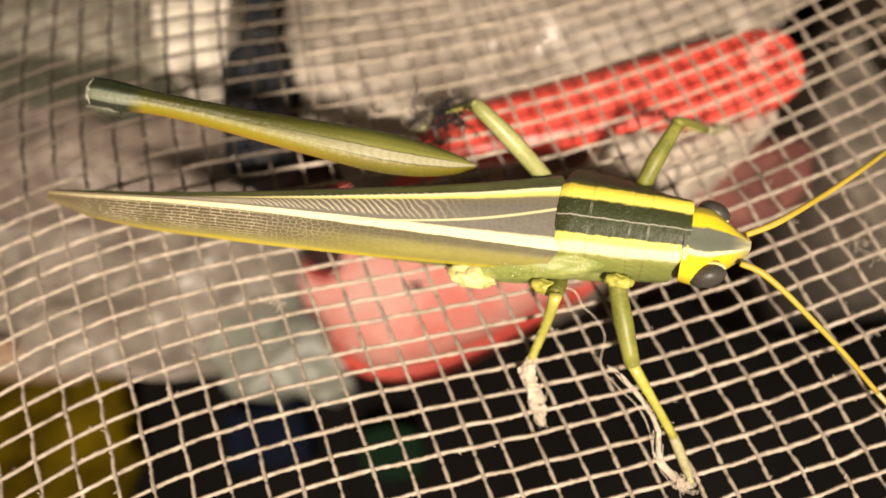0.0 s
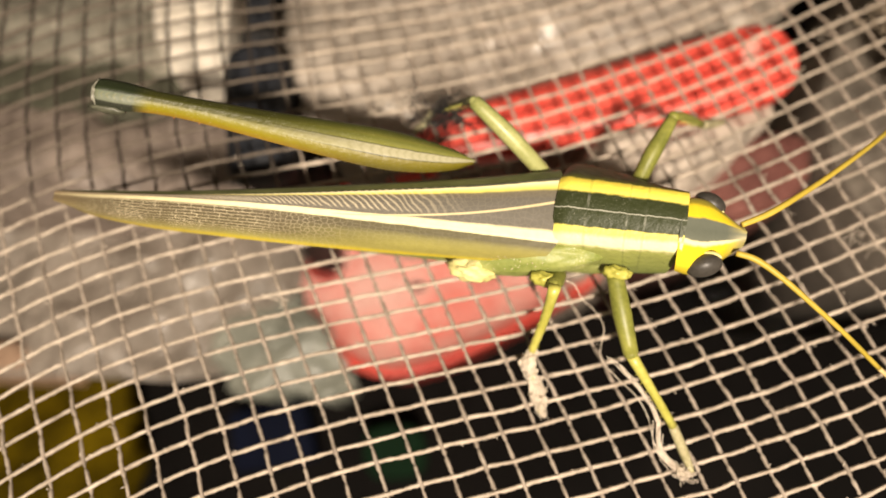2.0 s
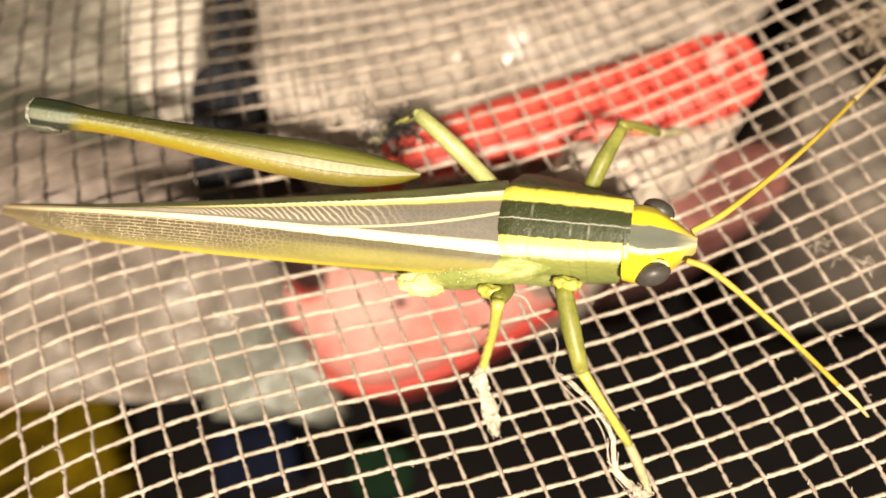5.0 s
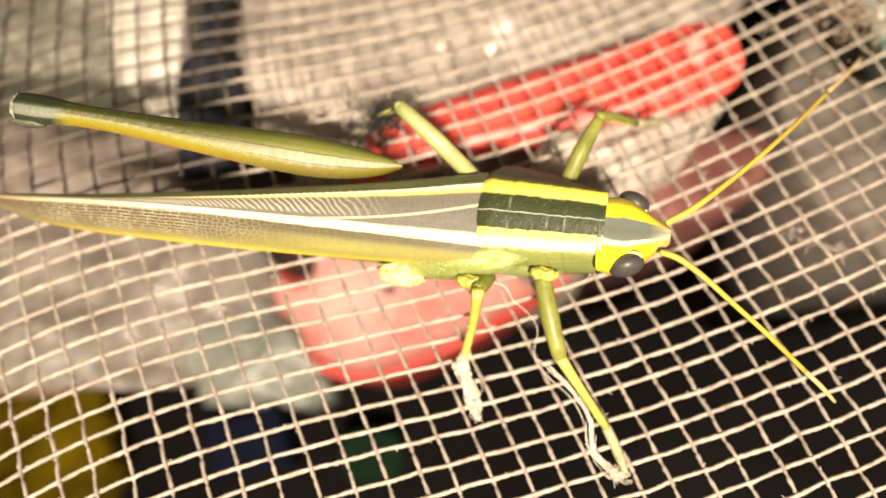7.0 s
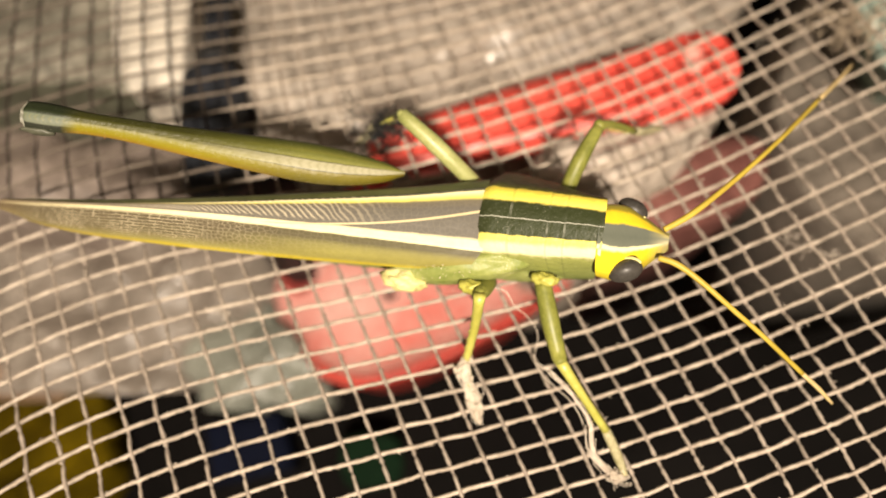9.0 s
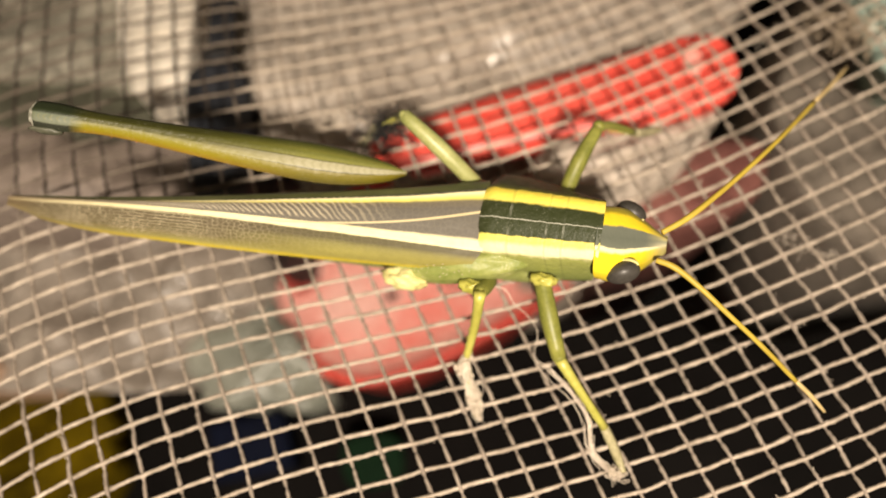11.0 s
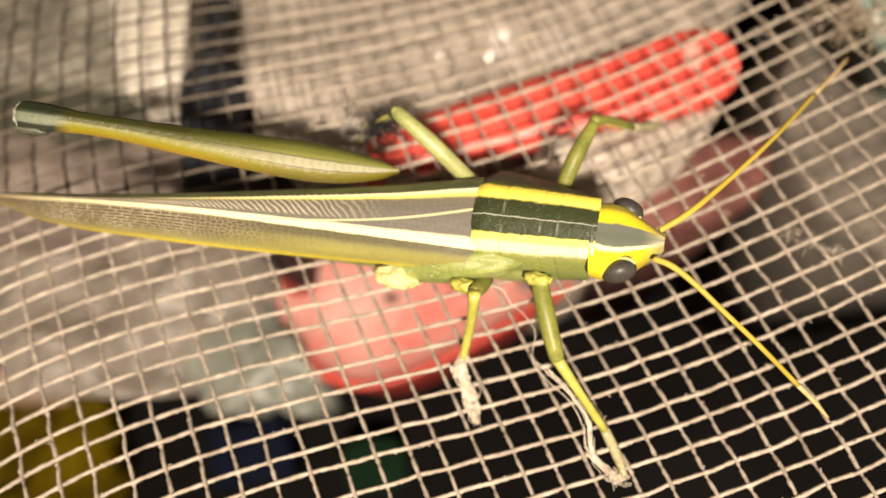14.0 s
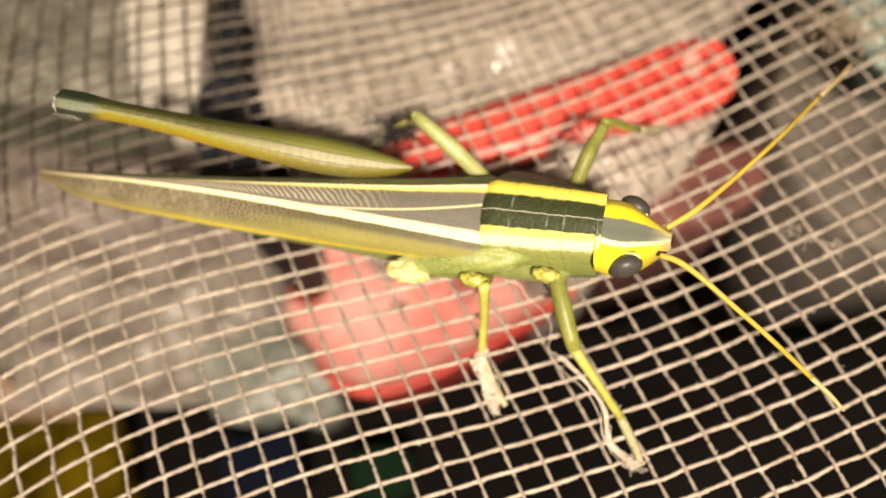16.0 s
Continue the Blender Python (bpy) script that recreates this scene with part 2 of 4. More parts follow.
def wing_material(name, stops, cells, vein_amount, tip_fade, ladder=0.0, vein_width=0.13, smoky=0.0, fork=False):
    """A leathery forewing: ground colour by v, browner to the tip, with a net of pale veins and, on the top, a ladder of cross veins."""
    m, nt, b = material(name, 0.5, 0.0, 0.3)
    uv, u, v = uv_parts(nt)
    ground = ramp(nt, math_node(nt, "ADD", v, math_node(nt, "MULTIPLY", math_node(nt, "SUBTRACT", noise_out(nt, 500, 3), 0.5), 0.06)), stops)
    tip = ramp(nt, u, [(tip_fade - 0.3, (0, 0, 0)), (tip_fade + 0.2, (1, 1, 1))])
    ground = mix(nt, math_node(nt, "MULTIPLY", tip, 0.85), ground, (0.19, 0.135, 0.075))
    if smoky:
        along = ramp(nt, u, [(0.22, (0, 0, 0)), (0.40, (smoky,) * 3), (0.80, (smoky,) * 3), (0.96, (0.2,) * 3)])
        across = ramp(nt, v, [(0.15, (0, 0, 0)), (0.50, (1, 1, 1)), (0.90, (1, 1, 1)), (0.94, (0, 0, 0))])
        ground = mix(nt, mix(nt, 1.0, along, across, "MULTIPLY"), ground, (0.080, 0.062, 0.032))
    if fork:   # a thin cream vein that leaves the stripe and runs up to the middle of the field
        off = math_node(nt, "SUBTRACT", v, math_node(nt, "SUBTRACT", 0.56, math_node(nt, "MULTIPLY", u, 1.75)))
        thin = ramp(nt, math_node(nt, "ABSOLUTE", off), [(0.012, (1, 1, 1)), (0.03, (0, 0, 0))])
        ground = mix(nt, thin, ground, (0.55, 0.47, 0.27))
    def stretched(a, b, wob):
        sway = nt.nodes.new("ShaderNodeCombineXYZ")
        nt.links.new(math_node(nt, "MULTIPLY", u, a), sway.inputs[0])
        nt.links.new(math_node(nt, "ADD", math_node(nt, "MULTIPLY", v, b), math_node(nt, "MULTIPLY", noise_out(nt, 220, 2), wob)), sway.inputs[1])
        return sway.outputs[0]

    net_veins = nt.nodes.new("ShaderNodeTexVoronoi")
    net_veins.voronoi_dimensions, net_veins.feature = "2D", "DISTANCE_TO_EDGE"
    net_veins.inputs["Scale"].default_value, net_veins.inputs["Randomness"].default_value = 1.0, 0.75
    nt.links.new(stretched(cells[0], cells[1], 1.4), net_veins.inputs["Vector"])
    web_lines = ramp(nt, net_veins.outputs["Distance"], [(vein_width * 0.3, (1, 1, 1)), (vein_width, (0, 0, 0))])
    rows = nt.nodes.new("ShaderNodeTexBrick")   # long cells in rows towards the tip
    for socket, value in (("Scale", 1.0), ("Mortar Size", 0.13), ("Mortar Smooth", 0.6), ("Brick Width", 4.4), ("Row Height", 1.0)):
        rows.inputs[socket].default_value = value
    rows.offset, rows.squash, rows.squash_frequency = 0.43, 0.8, 3
    nt.links.new(stretched(cells[2], cells[3], 0.9), rows.inputs["Vector"])
    streaks = mix(nt, 1.0, rows.outputs["Fac"], ramp(nt, noise_out(nt, 420, 2), [(0.32, (0.25,) * 3), (0.62, (1, 1, 1))]), "MULTIPLY")
    streaks = mix(nt, 1.0, streaks, ramp(nt, v, [(0.12, (0.2,) * 3), (0.4, (1, 1, 1))]), "MULTIPLY")
    lines = mix(nt, ramp(nt, u, [(cells[4], (0, 0, 0)), (cells[4] + 0.18, (1, 1, 1))]), web_lines, streaks)
    fac = mix(nt, 1.0, lines, ramp(nt, u, vein_amount), "MULTIPLY")
    if ladder:
        run = math_node(nt, "SINE", math_node(nt, "ADD", math_node(nt, "ADD", math_node(nt, "MULTIPLY", u, 620), math_node(nt, "MULTIPLY", v, -26)), math_node(nt, "MULTIPLY", noise_out(nt, 260, 3), 22)))
        rungs = mix(nt, 1.0, ramp(nt, run, [(0.0, (0, 0, 0)), (0.95, (1, 1, 1))]), ramp(nt, u, [(0.14, (0, 0, 0)), (0.26, (ladder,) * 3), (0.55, (ladder,) * 3), (0.66, (0, 0, 0))]), "MULTIPLY")
        fac = mix(nt, 1.0, fac, mix(nt, 1.0, rungs, ramp(nt, v, [(0.22, (0, 0, 0)), (0.3, (1, 1, 1)), (0.8, (1, 1, 1))]), "MULTIPLY"), "ADD")
    col = mix(nt, fac, ground, (0.70, 0.61, 0.42))
    small = noise_out(nt, 1500)
    col = mix(nt, math_node(nt, "MULTIPLY", small, 0.5), col, mix(nt, 1.0, col, (0.45, 0.45, 0.4), "MULTIPLY"))
    nt.links.new(col, b.inputs["Base Color"])
    nt.links.new(math_node(nt, "ADD", math_node(nt, "MULTIPLY", small, 0.3), 0.36), b.inputs["Roughness"])
    bump(nt, b, math_node(nt, "ADD", math_node(nt, "MULTIPLY", fac, 0.6), small), 0.4, 0.0001)
    return m


# ---- mesh helpers (all points in centimetres) ----
def as_mesh(name, verts, faces, mat, smooth=True, uvs=None, origin=(0, 0, 0)):
    me = bpy.data.meshes.new(name)
    o = Vector(origin)
    me.from_pydata([(Vector(p) - o) * U for p in verts], [], faces)
    me.materials.append(mat)
    if uvs is not None:
        layer = me.uv_layers.new(name="UVMap")
        for loop in me.loops:
            layer.data[loop.index].uv = uvs[loop.vertex_index]
    me.polygons.foreach_set("use_smooth", [smooth] * len(me.polygons))
    me.update()
    return me


def thing(name, label, category, at=(0, 0, 0), group="", kind=""):
    ob = new(name)
    ob.empty_display_size = 0.005
    ob.location = Vector(at) * U
    return tagged(ob, label, category, group, kind)


def part(name, data, parent, label=""):
    ob = new(name, data)
    ob.parent = parent
    return tagged(ob, label)


def spline(rows, n):
    """Catmull-Rom through rows (numpy, one point or ring a row), n steps for each gap."""
    p = np.asarray(rows, float)
    ext = np.concatenate([[2 * p[0] - p[1]], p, [2 * p[-1] - p[-2]]])
    out = []
    for k in range(len(p) - 1):
        a, b, c, d = ext[k:k + 4]
        for s in np.arange(n) / n:
            out.append(0.5 * (2 * b + (c - a) * s + (2 * a - 5 * b + 4 * c - d) * s * s + (3 * b - a - 3 * c + d) * s ** 3))
    out.append(p[-1])
    return np.array(out)


def loft(rings, nu=4, nv=4, closed=False, cap=False):
    """A smooth shell through rings of points. Returns vertices, faces and uvs (u along, v round)."""
    g = np.asarray(rings, float)
    if closed:
        g = np.concatenate([g, g[:, :1]], 1)
    g = spline(g, nu) if nu > 1 else g
    g = spline(g.swapaxes(0, 1), nv).swapaxes(0, 1) if nv > 1 else g
    a, b = g.shape[:2]
    verts = g.reshape(-1, 3)
    uvs = [(i / (a - 1), j / (b - 1)) for i in range(a) for j in range(b)]
    faces = [(i * b + j, i * b + j + 1, (i + 1) * b + j + 1, (i + 1) * b + j) for i in range(a - 1) for j in range(b - 1)]
    if cap:
        faces += [tuple(range(b - 1, -1, -1)), tuple((a - 1) * b + j for j in range(b))]
    return verts, faces, uvs


def tube(points, radii, sides=8, n=4, flat=1.0, cap=True):
    """A round limb along a smooth path; flat squeezes it upwards."""
    p = spline(points, n) if len(points) > 2 or n > 1 else np.asarray(points, float)
    r = np.interp(np.linspace(0, 1, len(p)), np.linspace(0, 1, len(radii)), radii)
    verts, uvs = [], []
    for k in range(len(p)):
        d = p[min(k + 1, len(p) - 1)] - p[max(k - 1, 0)]
        d = d / (np.linalg.norm(d) + 1e-9)
        side = np.cross(d, (0, 0, 1.0))
        if np.linalg.norm(side) < 1e-3:
            side = np.array((1.0, 0, 0))
        side /= np.linalg.norm(side)
        up = np.cross(side, d)
        for s in range(sides):
            w = 2 * math.pi * s / sides
            verts.append(p[k] + r[k] * (math.cos(w) * side + math.sin(w) * flat * up))
            uvs.append((k / (len(p) - 1), s / sides))
    a = len(p)
    faces = [(i * sides + j, i * sides + (j + 1) % sides, (i + 1) * sides + (j + 1) % sides, (i + 1) * sides + j) for i in range(a - 1) for j in range(sides)]
    if cap:
        faces += [tuple(range(sides - 1, -1, -1)), tuple((a - 1) * sides + j for j in range(sides))]
    return verts, faces, uvs


def ball(centre, axes, turn=None, nu=14, nv=20, lumps=0.0, seed=0):
    verts, faces = [], []
    for i in range(nu + 1):
        th = math.pi * i / nu
        for j in range(nv):
            ph = 2 * math.pi * j / nv
            q = Vector((math.sin(th) * math.cos(ph), math.sin(th) * math.sin(ph), math.cos(th)))
            if lumps:
                q *= 1 + lumps * noise.noise(q * 2.3 + Vector((seed, 0, 0))) + 0.5 * lumps * noise.noise(q * 5.1 + Vector((0, seed, 0)))
            q = Vector((q.x * axes[0], q.y * axes[1], q.z * axes[2]))
            verts.append((turn @ q if turn else q) + Vector(centre))
    for i in range(nu):
        for j in range(nv):
            faces.append((i * nv + j, (i + 1) * nv + j, (i + 1) * nv + (j + 1) % nv, i * nv + (j + 1) % nv))
    return verts, faces, [(0, 0)] * len(verts)


def slab(outline, z0, z1, round_edge=0.08, rings=4, dome=0.0):
    """A solid with a given outline from z0 up to z1, with rounded upper edges."""
    o = np.asarray(outline, float)
    c = o.mean(0)
    layers = [(c + (o - c) * 0.8, z0)]
    for k in range(rings + 1):
        w = math.pi / 2 * k / rings
        shrink = round_edge * (1 - math.cos(w))
        d = o - c
        ln = np.linalg.norm(d, axis=1, keepdims=True)
        layers.append((c + d * np.maximum(0.05, 1 - shrink / ln), z1 - round_edge * (1 - math.sin(w))))
    last = layers[-1][0]
    for s in (0.7, 0.4, 0.15):
        layers.append((c + (last - c) * s, z1 + dome * (1 - s)))
    n = len(o)
    verts = [(x, y, z) for ring, z in layers for x, y in ring]
    faces = [(i * n + j, i * n + (j + 1) % n, (i + 1) * n + (j + 1) % n, (i + 1) * n + j) for i in range(len(layers) - 1) for j in range(n)]
    faces += [tuple(range(n - 1, -1, -1)), tuple((len(layers) - 1) * n + j for j in range(n))]
    return verts, faces, [(0, 0)] * len(verts)


def blob(points, n=6):
    """A closed smooth outline through a few corners."""
    p = np.asarray([q[:2] for q in points], float)
    m = len(p)
    out = []
    for k in range(m):
        a, b, c, d = p[k - 1], p[k], p[(k + 1) % m], p[(k + 2) % m]
        for s in np.arange(n) / n:
            out.append(0.5 * (2 * b + (c - a) * s + (2 * a - 5 * b + 4 * c - d) * s * s + (3 * b - a - 3 * c + d) * s ** 3))
    return np.array(out)


# ---- the bin under the net ----
FLOOR_Z = -8.2
X0, X1, Y0, Y1 = -14.0, 13.0, -4.0, 14.5


def board(name, lo, hi, mat, label):
    v = [(x, y, z) for x in (lo[0], hi[0]) for y in (lo[1], hi[1]) for z in (lo[2], hi[2])]
    f = [(0, 1, 3, 2), (4, 6, 7, 5), (0, 4, 5, 1), (2, 3, 7, 6), (0, 2, 6, 4), (1, 5, 7, 3)]
    return tagged(new(name, as_mesh(name, v, f, mat, False)), label, name.split("_")[0], "", "structure")


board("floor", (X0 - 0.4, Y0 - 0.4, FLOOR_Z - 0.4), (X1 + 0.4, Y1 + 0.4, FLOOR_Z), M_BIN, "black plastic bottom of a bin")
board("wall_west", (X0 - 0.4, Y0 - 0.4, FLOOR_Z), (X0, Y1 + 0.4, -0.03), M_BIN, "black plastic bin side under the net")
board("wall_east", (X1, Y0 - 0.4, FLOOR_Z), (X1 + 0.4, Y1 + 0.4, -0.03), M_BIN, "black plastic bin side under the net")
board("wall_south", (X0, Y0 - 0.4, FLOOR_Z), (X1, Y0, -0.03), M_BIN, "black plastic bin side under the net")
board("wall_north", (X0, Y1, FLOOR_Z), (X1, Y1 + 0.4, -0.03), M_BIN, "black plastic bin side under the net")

# ---- the net ----
NET_X = (2.0094, 0.8884, -0.0078, -0.0628, -0.0143, 2.6515, 0.0039, 0.0138, 0.0254, 0.0510, 0.0005, -0.0266, 0.0763, 0.0033, 0.0231)
NET_Y = (1.2394, -1.8711, 0.0606, -0.0266, -0.0220, 0.9077, -0.0760, 0.0912, 0.0835, 0.2735, -0.1320, -0.0628, 0.0283, -0.0006, -0.0463)
I0, I1, J0, J1 = -21, 10, -25, 9
WARP_SHIFT = (0.000, 0.012, 0.006, -0.015, -0.001, -0.002, 0.003, -0.009, -0.008, 0.004, 0.020, 0.011, 0.024, -0.015, 0.004, 0.005, -0.004, -0.026, 0.000, -0.025, 0.000, -0.007, 0.023, 0.008, 0.013, -0.020, 0.006, -0.007, 0.003, 0.005, -0.005, 0.000)   # uneven spacing of single threads
WEFT_SHIFT = (0.000, -0.015, 0.033, -0.023, 0.000, 0.000, 0.000, 0.006, -0.011, -0.010, 0.015, 0.000, 0.000, -0.001, 0.021, -0.012, -0.016, 0.000, 0.004, 0.005, -0.008, -0.017, 0.020, 0.002, -0.001, 0.014, 0.010, -0.025, 0.011, 0.000, -0.011, 0.001, 0.000, 0.006, 0.000)
RAD = 0.0180


def net_poly(i, j):
    a, b = i / 10, j / 10
    x = y = 0.0
    k = 0
    for p in range(5):
        for q in range(5 - p):
            w = a ** p * b ** q
            x, y, k = x + NET_X[k] * w, y + NET_Y[k] * w, k + 1
    return np.array((x, y))


def net_at(i, j):
    """The plan of the slack, skewed weave: warp i, weft j; straight on past the part that bends."""
    ic, jc = min(max(i, I0), I1), min(max(j, J0), J1)
    p = net_poly(ic, jc)
    if i != ic:
        p = p + (i - ic) * (net_poly(ic + 0.5, jc) - net_poly(ic - 0.5, jc))
    if j != jc:
        p = p + (j - jc) * (net_poly(ic, jc + 0.5) - net_poly(ic, jc - 0.5))
    return p


net = thing("net", "beige woven plastic mesh with dusty slack threads", "net")


def strand(fixed, warp):
    pts = []
    lo, hi = (J0 - 7, J1 + 8) if warp else (I0 - 9, I1 + 8)
    for k in range(lo * 4, hi * 4 + 1):
        s = k / 4
        i, j = (fixed, s) if warp else (s, fixed)
        p = net_at(i, j)
        own = (WARP_SHIFT[min(max(fixed, I0), I1) - I0] if warp else WEFT_SHIFT[min(max(fixed, J0), J1) - J0]) + 0.009 * noise.noise(Vector((fixed * 7.3, s * 0.2, 9.0 if warp else 2.0))) + (0.004 if warp else 0.008) * noise.noise(Vector((fixed * 3.3, s * 1.3, 5.0))) + (0 if warp else 0.0035) * math.sin(math.pi * s + 1.2) * (1 if fixed % 2 else -1)
        step = (net_at(i + 0.5, j) - net_at(i - 0.5, j)) if warp else (net_at(i, j + 0.5) - net_at(i, j - 0.5))
        p = p + step / (np.linalg.norm(step) + 1e-9) * own
        over = math.cos(math.pi * s) * (1 if fixed % 2 == 0 else -1) * (1 if warp else -1)
        over = math.copysign(abs(over) ** 0.7, over)
        pts.append((p[0], p[1], RAD * over * (0.62 if warp else 0.5) - (0.55 * RAD * max(0.0, 1 - abs(s % 1 - 0.3) / 0.3) if warp else 0.0)))
    fine = 3

    def worn(k):
        """Past each crossing a warp thread is rubbed thin for a little way."""
        s = lo + k / (4 * fine)
        wide = 0.075 + 0.05 * noise.noise(Vector((fixed * 5.7, math.floor(s) * 3.9, 8.0)))
        return 1 - 0.5 * max(0.0, 1 - (abs(s % 1 - 0.28) / max(0.05, wide)) ** 2) ** 0.5 if warp and abs(s % 1 - 0.28) < wide else 1.0

    r = [RAD * (0.95 if warp else 0.98) * (1 + 0.16 * noise.noise(Vector((fixed * 1.9, k * 0.12, 0.5))) + 0.2 * noise.noise(Vector((fixed * 4.1, k * 0.7, 2.5)))) * worn(k) for k in range((len(pts) - 1) * fine + 1)]
    v, f, _ = tube(pts, r, 6, fine)
    rnd = random.Random(fixed * 2 + warp)
    v = [p + np.array((rnd.gauss(0, 0.12), rnd.gauss(0, 0.12), rnd.gauss(0, 0.1))) * RAD for p in v]
    return v, f


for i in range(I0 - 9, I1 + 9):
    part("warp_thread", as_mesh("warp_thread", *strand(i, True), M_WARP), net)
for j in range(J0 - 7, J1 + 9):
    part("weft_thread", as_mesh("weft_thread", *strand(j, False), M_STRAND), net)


# ---- the rubbish under the net ----
def solid(name, label, category, outline, z0, z1, mat, part_name="body", edge=0.15, dome=0.0):
    o = np.asarray(outline)[:, :2]
    c = o.mean(0)
    t = thing(name, label, category, (c[0], c[1], z0))
    v, f, _ = slab(o, z0, z1, edge, 4, dome)
    part(part_name, as_mesh(part_name, v, f, mat, True, None, (c[0], c[1], z0)), t)
    return t, c


def crumpled(name, label, category, outline, z, mat, rough=0.35, seed=0, scale=0.55, step=0.14, legs=True, folds=()):
    """A crumpled sheet with folds inside an outline, its rim sinking towards the floor."""
    o = np.asarray(outline)[:, :2]
    lo, hi = o.min(0), o.max(0)
    nx, ny = int((hi[0] - lo[0]) / step) + 2, int((hi[1] - lo[1]) / step) + 2

    def inside(x, y):
        hit = False
        for k in range(len(o)):
            (ax, ay), (bx, by) = o[k - 1], o[k]
            if (ay > y) != (by > y) and x < ax + (y - ay) / (by - ay) * (bx - ax):
                hit = not hit
        return hit

    c = o.mean(0)
    keep, verts, faces = {}, [], []

    def height(x, y):
        q = Vector((x * scale + seed, y * scale, seed))
        ridge = 1 - abs(noise.noise(q * 1.7)) * 2
        fold = 1 - abs(noise.noise(q * 4.1 + Vector((5, 1, 0)))) * 2
        return z + rough * (0.9 * noise.noise(q) + 0.55 * ridge - 0.3 + 0.22 * fold + 0.06 * noise.noise(q * 13))

    for a in range(nx):
        for b in range(ny):
            x, y = lo[0] + a * step, lo[1] + b * step
            if inside(x, y):
                keep[a, b] = len(verts)
                verts.append((x + 0.04 * noise.noise(Vector((x * 3, y * 3, 1))), y + 0.04 * noise.noise(Vector((x * 3, y * 3, 7))), height(x, y)))
    edges = {}
    for (a, b), k in keep.items():
        q = [keep.get(s) for s in ((a, b), (a + 1, b), (a + 1, b + 1), (a, b + 1))]
        if None not in q:
            faces.append(tuple(q))
            for m in range(4):
                e = (q[m], q[(m + 1) % 4])
                if (e[1], e[0]) in edges:
                    edges.pop((e[1], e[0]))
                else:
                    edges[e] = 1
    if legs:
        low = {}
        for a, b in list(edges):
            for k in (a, b):
                if k not in low:
                    x, y, _ = verts[k]
                    low[k] = len(verts)
                    verts.append((x - 0.3 * (x - c[0]), y - 0.3 * (y - c[1]), FLOOR_Z))
            faces.append((b, a, low[a], low[b]))
    t = thing(name, label, category, (c[0], c[1], FLOOR_Z))
    part("sheet", as_mesh("sheet", verts, faces, mat, True, None, (c[0], c[1], FLOOR_Z)), t)
    for fx, fy, w, h, turn in folds:   # a flap of the sheet that lies doubled over it
        fv, ff = [], []
        for a in range(25):
            for b in range(11):
                u, v = a / 24 * 2 - 1, b / 10 * 2 - 1
                x = u * w * (1 - 0.25 * v * v)
                y = v * h * (1 + 0.3 * noise.noise(Vector((u * 2, seed, 3))))
                x, y = fx + x * math.cos(turn) - y * math.sin(turn), fy + x * math.sin(turn) + y * math.cos(turn)
                fv.append((x, y, height(x, y) + 0.10 * (1 - v * v) * (1 - u * u) + 0.03 * noise.noise(Vector((x * 4, y * 4, seed))) - 0.03))
        ff = [(a * 11 + b, (a + 1) * 11 + b, (a + 1) * 11 + b + 1, a * 11 + b + 1) for a in range(24) for b in range(10)]
        part("fold", as_mesh("fold", fv, ff, mat, True, None, (c[0], c[1], FLOOR_Z)), t)
    return t


def flap_at(p, w, h, turn):
    return (p[0], p[1], w, h, turn)


# clouded bag along the far side and over the near corner
crumpled("plastic_bag", "crumpled clouded grey plastic bag lying under the net", "bag",
         [(-3.306, 7.925, -1.100), (5.213, 7.632, -1.100), (4.061, 5.856, -1.100), (2.854, 4.979, -1.100), (1.840, 4.825, -1.100), (0.111, 4.262, -1.100), (-0.292, 3.318, -1.100), (-1.795, 3.217, -1.100), (-2.342, 4.049, -1.100), (-2.651, 5.083, -1.100)], -1.15, M_FILM, 0.36, 1,
         folds=(flap_at((-1.718, 5.614, -1.100), 0.9, 0.3, 0.9), flap_at((0.106, 5.299, -1.100), 1.1, 0.28, 0.2), flap_at((-1.021, 4.113, -1.100), 0.8, 0.25, -0.3)))
crumpled("plastic_bag", "crumpled clouded grey plastic bag with wet shine", "bag",
         [(-11.622, 6.738, -4.300), (-4.736, 6.260, -4.300), (-2.950, 4.949, -4.300), (-2.800, 3.400, -4.300), (-3.031, 2.553, -4.300), (-4.302, 2.172, -4.300), (-4.674, 1.083, -4.300), (-9.597, 1.100, -4.300)], -4.3, M_FILM_DULL, 0.5, 4,
         folds=(flap_at((-5.885, 2.947, -4.300), 1.0, 0.3, 0.5), flap_at((-6.870, 2.168, -4.300), 0.9, 0.3, -0.2), flap_at((-4.504, 3.450, -4.300), 0.7, 0.22, 1.2)))
# Added sheet: the shadow on the bag's far strip, put into its colour.
crumpled("plastic_bag", "darker bag sheet added for the insect's shadow on the bag", "bag",
         [(-8.907, 4.984, -2.100), (-5.549, 4.744, -2.100), (-3.420, 4.575, -2.100), (-2.632, 3.840, -2.100), (-3.616, 3.717, -2.100), (-5.020, 3.861, -2.100), (-5.742, 3.473, -2.100), (-8.420, 3.625, -2.100)], -2.1, M_SHADOW_FILM, 0.3, 6,
         folds=(flap_at((-3.6, 3.75), 0.9, 0.2, 0.2), flap_at((-5.2, 4.0), 1.1, 0.22, -0.15)))
